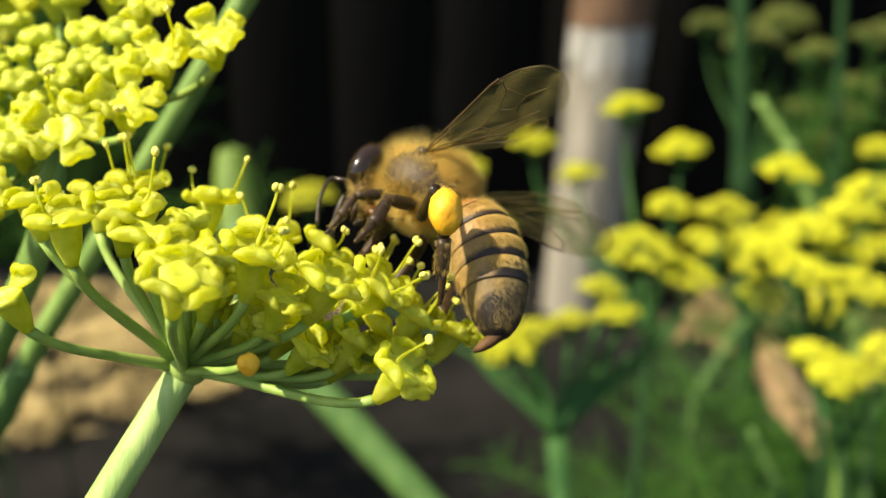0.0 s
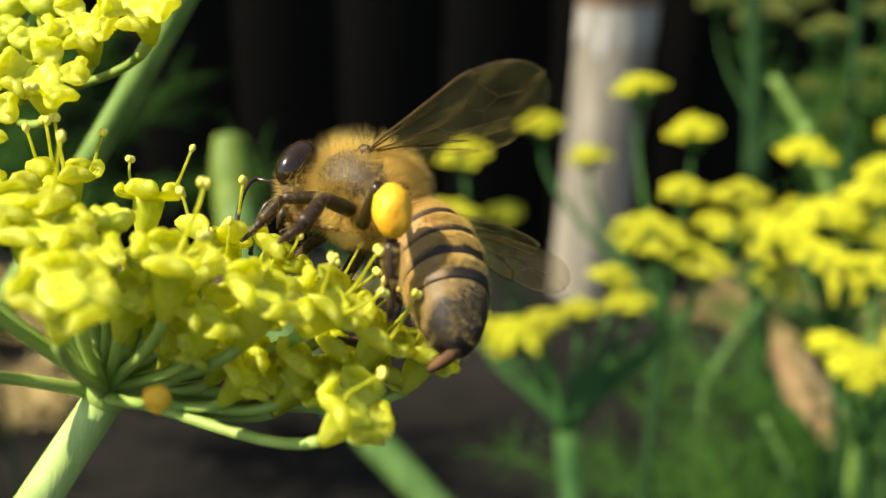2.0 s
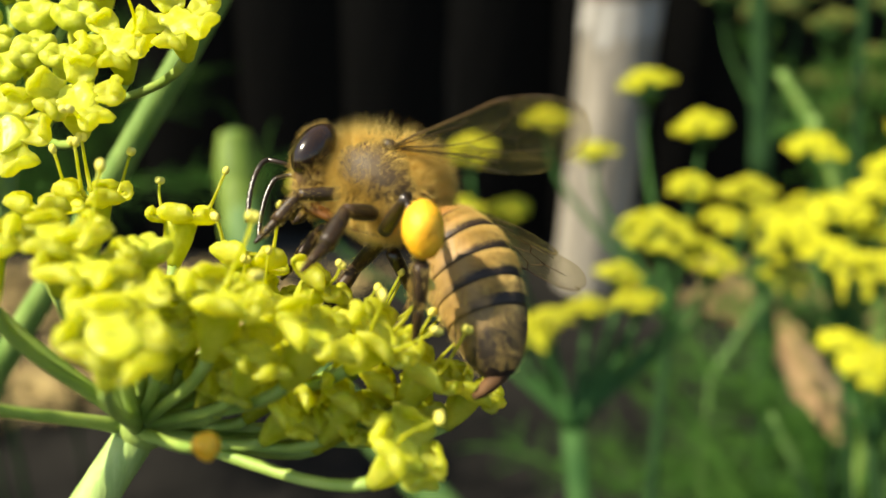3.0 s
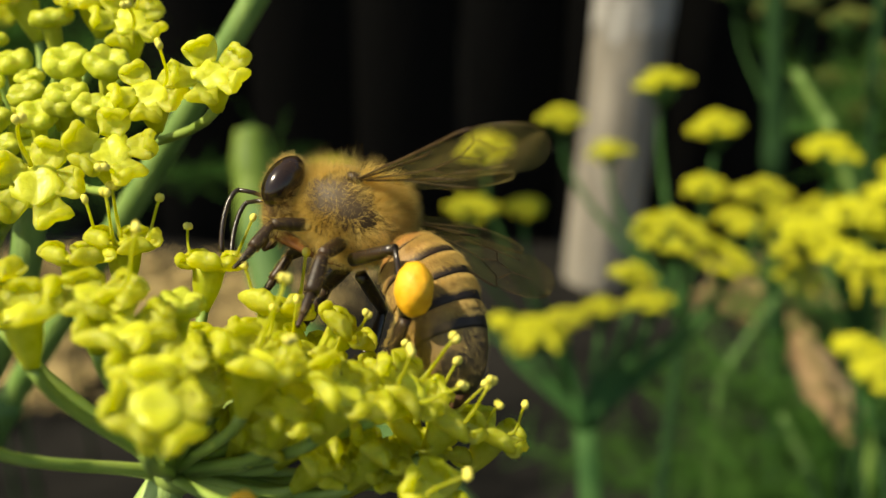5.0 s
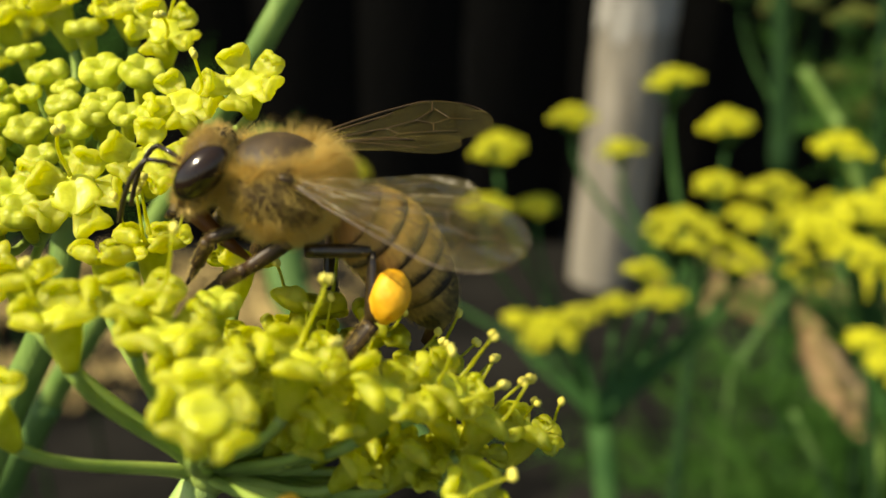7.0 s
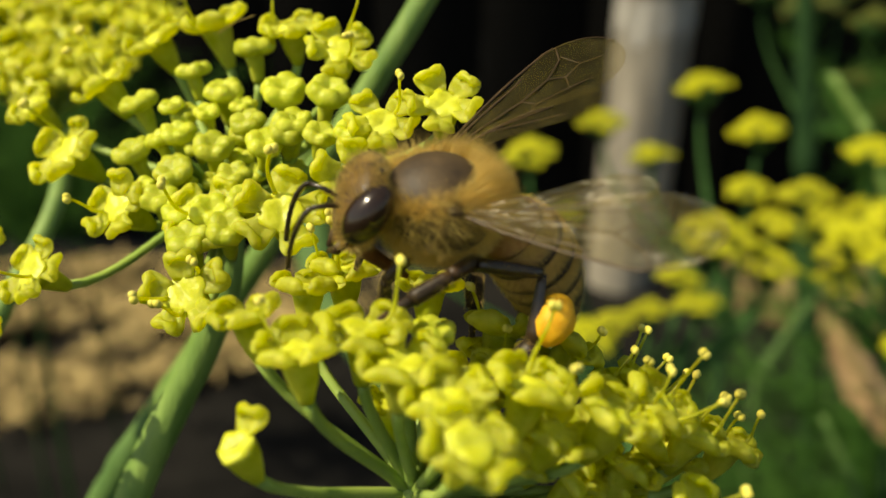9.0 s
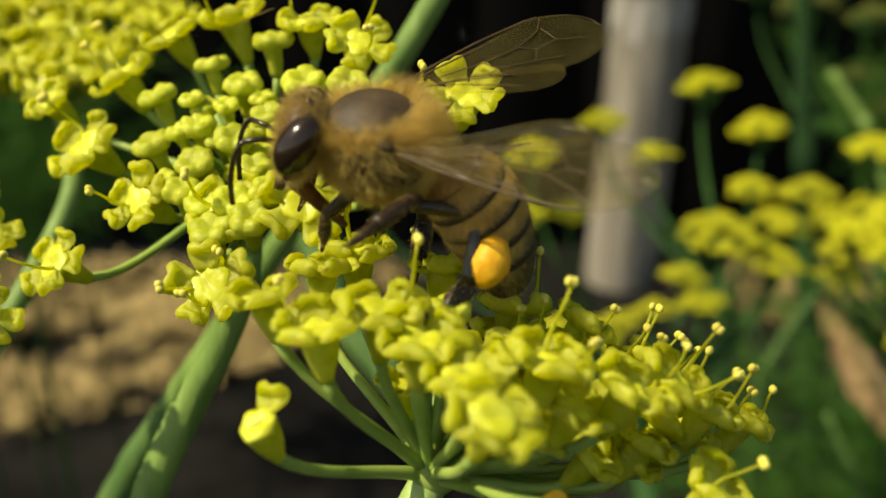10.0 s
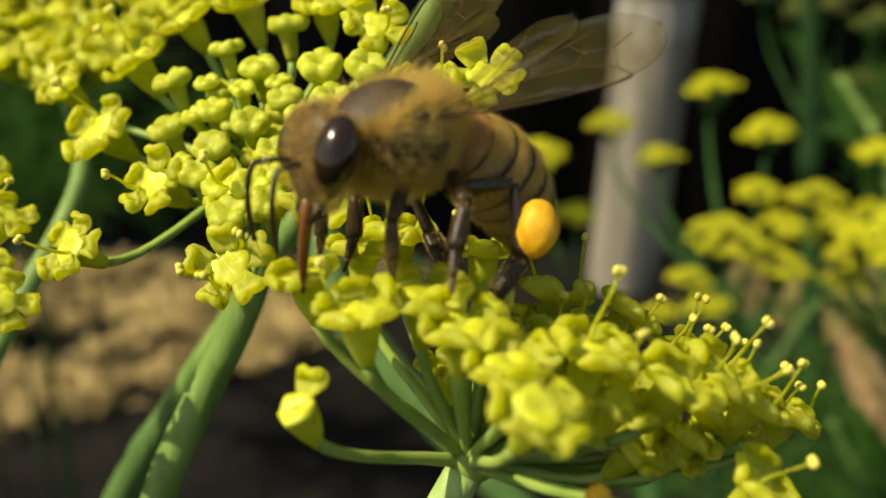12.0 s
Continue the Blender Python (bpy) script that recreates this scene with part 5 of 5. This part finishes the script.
far_umbel("distant fennel umbel, its shade put into an olive colour", (215, 700, 56), (221, 720, -186), [
    (0.3072, 0.2143, 700, 2.78),
    (0.3409, 0.2312, 720, 2.62),
    (0.2650, 0.2256, 760, 2.26),
    (0.3690, 0.1975, 690, 2.28),
    (0.4140, 0.1637, 650, 1.94),
    (0.4366, 0.2143, 700, 2.55),
], 2.0, SHADED_HEADS)
far_umbel("distant olive fennel umbel behind dark stems", (243, 620, 7), (258, 640, -201), [
    (0.4028, 0.1384, 620, 1.85),
    (0.3803, 0.1075, 640, 1.91),
    (0.3578, 0.1412, 660, 1.75),
], 2.0, SHADED_HEADS)
far_umbel("broad yellow fennel umbel at the back of the bed", (118, 330, -37), (122, 340, -203), [
    (0.3072, 0.0118, 320, 1.06),
    (0.4253, 0.0596, 330, 1.20),
    (0.3972, 0.0146, 325, 1.18),
    (0.3184, -0.0444, 310, 0.97),
    (0.3803, -0.0585, 315, 1.04),
    (0.2734, 0.0006, 330, 0.93),
    (0.4366, -0.0444, 320, 1.06),
    (0.2565, 0.0118, 340, 0.90),
], 1.6)


def thread_leaves(label, roots, spread, count, seed, size=1.0):
    """A tuft of thread-like fennel leaves: branching green filaments from given roots (mm)."""
    rng = random.Random(seed)
    m = Matrix.Translation(at(*roots[0]))
    tuft = thing("fennel_foliage", m, label, "foliage", "fennel foliage")
    inv = m.inverted()
    for root in roots:
        base = inv @ at(*root)
        bm = bmesh.new()
        w = at(*root)
        foot = inv @ Vector((w.x + 0.004, w.y + 0.004, -0.01))
        tube(bm, bez(foot, foot.lerp(base, 0.4), base - Vector((0, 0, 0.02)), base, 8), [(1.5 - 0.07 * i) * MM for i in range(9)], 7)
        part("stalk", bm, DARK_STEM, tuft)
        for k in range(count):
            bm = bmesh.new()
            d = Vector((rng.gauss(0, spread), rng.gauss(0, spread), rng.uniform(0.5, 1.2))).normalized()
            ln = rng.uniform(0.05, 0.11) * size
            end = base + d * ln + Vector((rng.gauss(0, .01), rng.gauss(0, .01), -0.012))
            line = bez(base, base + Vector((0, 0, ln * 0.3)), base + d * ln * 0.7, end, 10)
            tube(bm, line, [(0.8 - 0.05 * i) * MM for i in range(11)], 5)
            for i in range(2, 11):
                for _ in range(9):
                    e = (d + Vector((rng.gauss(0, .8), rng.gauss(0, .8), rng.gauss(0, .6)))).normalized()
                    l2 = rng.uniform(0.008, 0.024) * size
                    mid = line[i] + e * l2 * 0.5
                    tip = line[i] + e * l2 + Vector((0, 0, -0.15 * l2))
                    tube(bm, [line[i], mid, tip], [0.36 * MM, 0.34 * MM, 0.15 * MM], 3, False)
            part("frond", bm, LEAF, tuft)
    return tuft


thread_leaves("feathery green fennel foliage in the sun", [(118, 400, -140), (140, 430, -150), (168, 440, -128), (150, 480, -160), (196, 500, -150), (211, 460, -120), (172, 400, -140), (225, 520, -135)], 0.95, 8, 2, 1.35)
thread_leaves("tall feathery green fennel foliage", [(246, 620, -42), (265, 600, -27), (172, 460, -155), (192, 440, -138)], 0.50, 6, 3, 1.2)
thread_leaves("feathery green foliage at the back of the bed", [(222, 620, 7), (262, 600, 27)], 0.40, 2, 4, 1.6)
thread_leaves("feathery dark green foliage by the fence", [(-304, 640, 8), (-365, 660, 15), (-285, 700, 0), (-305, 600, 37), (-241, 520, -23)], 0.50, 12, 5, 1.8)


def thick_stalk(name, label, pts, radii, mat=FAR_STEM):
    m = Matrix.Translation(at(*pts[0]))
    inv = m.inverted()
    ob = thing(name, m, label, "stem")
    bm = bmesh.new()
    ends = [at(*p) for p in pts]
    if ends[0].z < ends[-1].z:
        ends, radii = ends[::-1], radii[::-1]
    ends.append(Vector((ends[-1].x, ends[-1].y, -0.01)))
    line = [inv @ p for p in ends]
    radii = list(radii) + [radii[-1]]
    fine = []
    for a, b in zip(line, line[1:]):
        fine += [a.lerp(b, k / 5) for k in range(5)]
    fine.append(line[-1])
    n = len(fine) - 1
    rr = []
    for i in range(n + 1):
        s = i / n * (len(radii) - 1)
        k = min(int(s), len(radii) - 2)
        rr.append((radii[k] + (radii[k + 1] - radii[k]) * (s - k)) * MM)
    tube(bm, fine, rr, 16, True, 0, 1, 0.02)
    part("internode", bm, mat, ob)
    bm = bmesh.new()
    k = max(1, n // 3)
    tube(bm, [fine[k].lerp(fine[k + 1], q) for q in (-0.25, 0.0, 0.25)], [rr[k] * 1.02, rr[k] * 1.14, rr[k] * 1.02], 16)
    part("node", bm, mat, ob, "swollen node")
    return ob


def leaf_sheath(stalk, pts, radii):
    """The loose yellow-green sheath round the top of a stalk, split into uneven tips."""
    inv = stalk.matrix_basis.inverted()
    line = [inv @ at(*p) for p in pts]
    bm = bmesh.new()
    fine = bez(*line, 16)
    tube(bm, fine, [(radii[0] + (radii[1] - radii[0]) * math.sin(min(1.0, i / 7) * 1.57) + 0.35 * noise.noise(Vector((i * 0.5, 0, 0)))) * MM for i in range(17)], 18, True, 0, 0.9, 0.03)
    for k, (dx, dz) in enumerate(((-1.6, 1.2), (0.8, 2.2), (2.4, 0.6))):
        a = fine[2]
        tube(bm, [a, a + Vector((dx * 0.5, 0, dz * 0.6)) * MM, a + Vector((dx, 0, dz)) * MM], [radii[1] * 0.55 * MM, radii[1] * 0.35 * MM, 0.25 * MM], 10, True, 0, 0.7)
    part("leaf_sheath", bm, SHEATH, stalk, "split yellow-green leaf sheath")


bent_stalk = thick_stalk("fennel_stalk", "bent pale green fennel stalk, cut short at the top", [(-49, 235, 24), (-49, 235, 23), (-49, 235, 20), (-48, 235, 13), (-46, 230, 1), (-42, 225, -14), (-28, 220, -30), (-5, 215, -53), (26, 212, -87)], [0.3, 2.2, 3.4, 4.4, 4.8, 4.4, 3.6, 3.6, 3.8], MID_STEM)
leaf_sheath(bent_stalk, [(-49, 235, 23), (-49, 235, 17), (-47, 233, 9), (-46, 230, -1)], (3.4, 5.0))
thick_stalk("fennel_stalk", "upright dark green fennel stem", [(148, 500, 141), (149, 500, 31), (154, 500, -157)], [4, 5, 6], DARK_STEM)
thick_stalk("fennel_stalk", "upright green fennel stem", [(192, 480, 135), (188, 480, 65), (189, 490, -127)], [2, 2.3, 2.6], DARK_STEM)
thick_stalk("fennel_stalk", "slanting pale green fennel stem", [(113, 360, 54), (125, 360, 35), (153, 370, -33)], [1.6, 1.9, 2.2], STEM)
thick_stalk("fennel_stalk", "tall green fennel stalk that bears the umbellets", [(-34, 62, -60), (-34, 100, -177), (-34, 165, -377)], [2.0, 2.6, 3.2], STEM)
thick_stalk("fennel_stalk", "slender pale green fennel stem in the foliage", [(101, 330, -59), (110, 330, -78), (126, 335, -124)], [1.0, 1.3, 1.6], MID_STEM)
thick_stalk("fennel_stalk", "slender green fennel stem among the leaves", [(140, 320, -36), (135, 320, -61), (135, 325, -120)], [1.2, 1.5, 1.7], MID_STEM)
thick_stalk("fennel_stalk", "slender leaning green fennel stem", [(105, 420, -61), (122, 420, -35), (139, 425, -19)], [1.5, 1.2, 0.9], MID_STEM)


# ---------------------------------------------------------------- setting
def wooden_post():
    top, lean = at(178, 1050, 300), 0.075
    m = Matrix.Translation((top.x, top.y, 0))
    ob = thing("wooden_post", m, "round weathered grey wooden post standing in the soil", "post")
    bm = bmesh.new()
    rings = []
    for i in range(41):
        z = -0.05 + 1.15 * i / 40
        row = []
        for k in range(40):
            a = 2 * math.pi * k / 40
            r = 0.0405 + 0.0022 * noise.noise(Vector((math.cos(a) * 2.5, math.sin(a) * 2.5, z * 1.5))) + 0.0012 * noise.noise(Vector((math.cos(a) * 14, math.sin(a) * 14, z * 3)))
            row.append(bm.verts.new((r * math.cos(a) + lean * (z - 0.31), r * math.sin(a), z)))
        rings.append(row)
    for u, v in zip(rings, rings[1:]):
        for k in range(40):
            bm.faces.new((u[k], u[(k + 1) % 40], v[(k + 1) % 40], v[k]))
    bm.faces.new(rings[-1])
    part("shaft", bm, WOOD, ob)
    bm = bmesh.new()
    low, foot = at(178, 1050, 232).z, at(178, 1050, 188).z
    rings = []
    for i in range(9):
        row = []
        for k in range(40):
            a = 2 * math.pi * k / 40
            z = foot + 0.03 * (1 - i / 8) * noise.noise(Vector((math.cos(a) * 3, math.sin(a) * 3, 5))) + (low + 0.004 - foot) * i / 8
            r = 0.0418 + 0.0016 * noise.noise(Vector((math.cos(a) * 3, math.sin(a) * 3, z * 9)))
            row.append(bm.verts.new((r * math.cos(a) + lean * (z - 0.31), r * math.sin(a), z)))
        rings.append(row)
    for u, v in zip(rings, rings[1:]):
        for k in range(40):
            bm.faces.new((u[k], u[(k + 1) % 40], v[(k + 1) % 40], v[k]))
    part("bare_collar", bm, BARE, ob, "paler bare wood below the bark")
    bm = bmesh.new()
    rings = []
    for i in range(13):
        z = low + 0.42 * i / 12
        rings.append([bm.verts.new(((0.0432 + 0.003 * noise.noise(Vector((math.cos(a) * 3, math.sin(a) * 3, z * 9)))) * math.cos(a) + lean * (z - 0.31), (0.0432 + 0.003 * noise.noise(Vector((math.cos(a) * 3, math.sin(a) * 3, z * 9)))) * math.sin(a), z)) for a in (2 * math.pi * k / 40 for k in range(40))])
    for u, v in zip(rings, rings[1:]):
        for k in range(40):
            bm.faces.new((u[k], u[(k + 1) % 40], v[(k + 1) % 40], v[k]))
    part("bark", bm, BARK, ob, "brown bark left on the upper part")
    return ob


def ground():
    bm = bmesh.new()
    xs = [-40, -12, -5, -3] + [-2 + 0.05 * i for i in range(81)] + [3, 5, 12, 40]
    ys = [-40, -10, -4, -2] + [-1 + 0.05 * i for i in range(71)] + [4, 8, 16, 40]
    grid = [[bm.verts.new((x, y, 0.012 * noise.noise(Vector((x * 6, y * 6, 0))) + 0.005 * noise.noise(Vector((x * 22, y * 22, 3))))) for x in xs] for y in ys]
    for a, b in zip(grid, grid[1:]):
        for k in range(len(xs) - 1):
            bm.faces.new((a[k], a[k + 1], b[k + 1], b[k]))
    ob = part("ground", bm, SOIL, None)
    tagged(ob, "crumbly garden soil, coloured near black to include the plants' shadow", "ground", kind="structure")
    rng = random.Random(9)
    bm = bmesh.new()
    for i in range(60000):
        x, y = rng.uniform(-1.0, 1.0), rng.uniform(0.66, 1.12)
        if abs(x) > 0.8 + 0.25 * noise.noise(Vector((x * 3, y * 5, 9))) + rng.gauss(0, 0.05) or y > 1.08 + 0.05 * noise.noise(Vector((x * 6, 0, 4))):
            continue
        edge = 0.06 * noise.noise(Vector((x * 4, y * 4, 2))) + rng.gauss(0, 0.03)
        if x < 0.1 and (x > -0.09 - (1.1 - y) * 0.55 + edge or y < 0.75 + edge):
            continue
        if x >= 0.1 and (x < 0.26 + edge or y < 0.78 + edge or noise.noise(Vector((x * 3.2 + 4, y * 3.2, 1))) < -0.12):
            continue
        if noise.noise(Vector((x * 11, y * 11, 7))) + 0.7 * noise.noise(Vector((x * 28, y * 28, 7))) < rng.uniform(-0.3, 0.26):
            continue
        a, big = rng.random() * 6.28, 1.3 if i % 9 == 0 else 0.8
        ln, w = rng.uniform(0.008, 0.035) * big, rng.uniform(0.0008, 0.003) * big
        d, e = Vector((math.cos(a), math.sin(a), rng.uniform(-.2, .3))) * ln, Vector((-math.sin(a), math.cos(a), rng.uniform(-.3, .3))) * w
        p = Vector((x, y, 0.014 + rng.random() * 0.008))
        q = p + d * 0.5 + Vector((0, 0, 0.003))
        v = [bm.verts.new(c) for c in (p - e, p + e, q + e, q - e)]
        bm.faces.new(v)
        bm.faces.new((v[3], v[2], bm.verts.new(p + d)))
    tagged(part("straw_litter", bm, STRAW, None), "dry straw and dead stalks strewn over the soil", "litter", kind="stuff")


# Added backdrop: boards stand where only dark shade is known.
def shade_fence():
    fence = thing("shade_fence", pose(0, 1.19, 0), "added upright board fence, coloured near black for the deep shade behind the bed", "fence", kind="structure")
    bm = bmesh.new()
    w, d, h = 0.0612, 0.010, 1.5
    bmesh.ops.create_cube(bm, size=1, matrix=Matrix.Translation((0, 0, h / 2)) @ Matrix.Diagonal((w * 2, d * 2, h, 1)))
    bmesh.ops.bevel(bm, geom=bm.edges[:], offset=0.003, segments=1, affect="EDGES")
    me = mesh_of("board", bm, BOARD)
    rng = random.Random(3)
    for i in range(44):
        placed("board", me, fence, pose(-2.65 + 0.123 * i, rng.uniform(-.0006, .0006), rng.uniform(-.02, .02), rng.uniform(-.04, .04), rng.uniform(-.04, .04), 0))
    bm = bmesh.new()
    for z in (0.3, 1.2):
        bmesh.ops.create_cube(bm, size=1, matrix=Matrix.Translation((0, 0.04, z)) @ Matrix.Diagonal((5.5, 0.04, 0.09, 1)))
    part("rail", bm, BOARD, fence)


def dead_leaf(pts, wide):
    """A long withered leaf, folded along its middle, leaning up from the soil."""
    line = [at(*p) for p in pts]
    m = Matrix.Translation(line[0])
    inv = m.inverted()
    ob = thing("dead_leaf", m, "withered tan leaf leaning in the foliage", "leaf")
    line = [inv @ p for p in line]
    line = bez(*line, 14)
    bm = bmesh.new()
    for lift in (0, 1):
        rows = []
        for i, p in enumerate(line):
            w = wide * MM * math.sin(0.35 + 2.6 * i / 14)
            rows.append([bm.verts.new(p + Vector((v * w, abs(v) * w * 0.5 + 0.0012 * lift, 0.15 * w * math.sin(i * 1.3 + v * 2)))) for v in (-1, -0.5, 0, 0.5, 1)])
        for u, v in zip(rows, rows[1:]):
            for k in range(4):
                bm.faces.new((u[k], u[k + 1], v[k + 1], v[k]))
    part("blade", bm, DRY, ob)
    bm = bmesh.new()
    tube(bm, [p - Vector((0, 0.001, 0)) for p in line], 1.2 * MM, 6)
    part("midrib", bm, STRAW, ob)
    bm = bmesh.new()
    foot = inv @ Vector((m.translation.x, m.translation.y, -0.01))
    tube(bm, [foot, foot.lerp(line[0], 0.6), line[0]], 0.6 * MM, 6)
    part("petiole", bm, DARK_STEM, ob)


dead_leaf([(122, 326, -67), (119, 326, -54), (110, 326, -43), (105, 327, -33)], 9)
wooden_post()
ground()
shade_fence()


# ---------------------------------------------------------------- what moves
def keyed(ob, rows, base=None):
    walk(ob, [(t, (base or Matrix.Identity(4)) @ pose(x * MM, y * MM, z * MM, a, b, c)) for t, x, y, z, a, b, c in rows])


def motions():
    keyed(near, NEAR_ROWS, BASE)
    for ob in (upper, side, rear, crossing):
        keyed(ob, UPPER_ROWS, BASE)
    keyed(bee, BEE_ROWS, BASE)
    keyed(bee_head, HEAD_ROWS)
    keyed(bee_tongue, TONGUE_ROWS)
    keyed(bee_abdomen, ABDOMEN_ROWS)
    keyed(left_wing, LEFT_WING_ROWS)
    keyed(right_wing, RIGHT_WING_ROWS)
    keyed(left_hind, HIND_LEG_ROWS)
    keyed(left_middle, MIDDLE_LEG_ROWS)
    keyed(left_front, FRONT_LEG_ROWS)


motions()
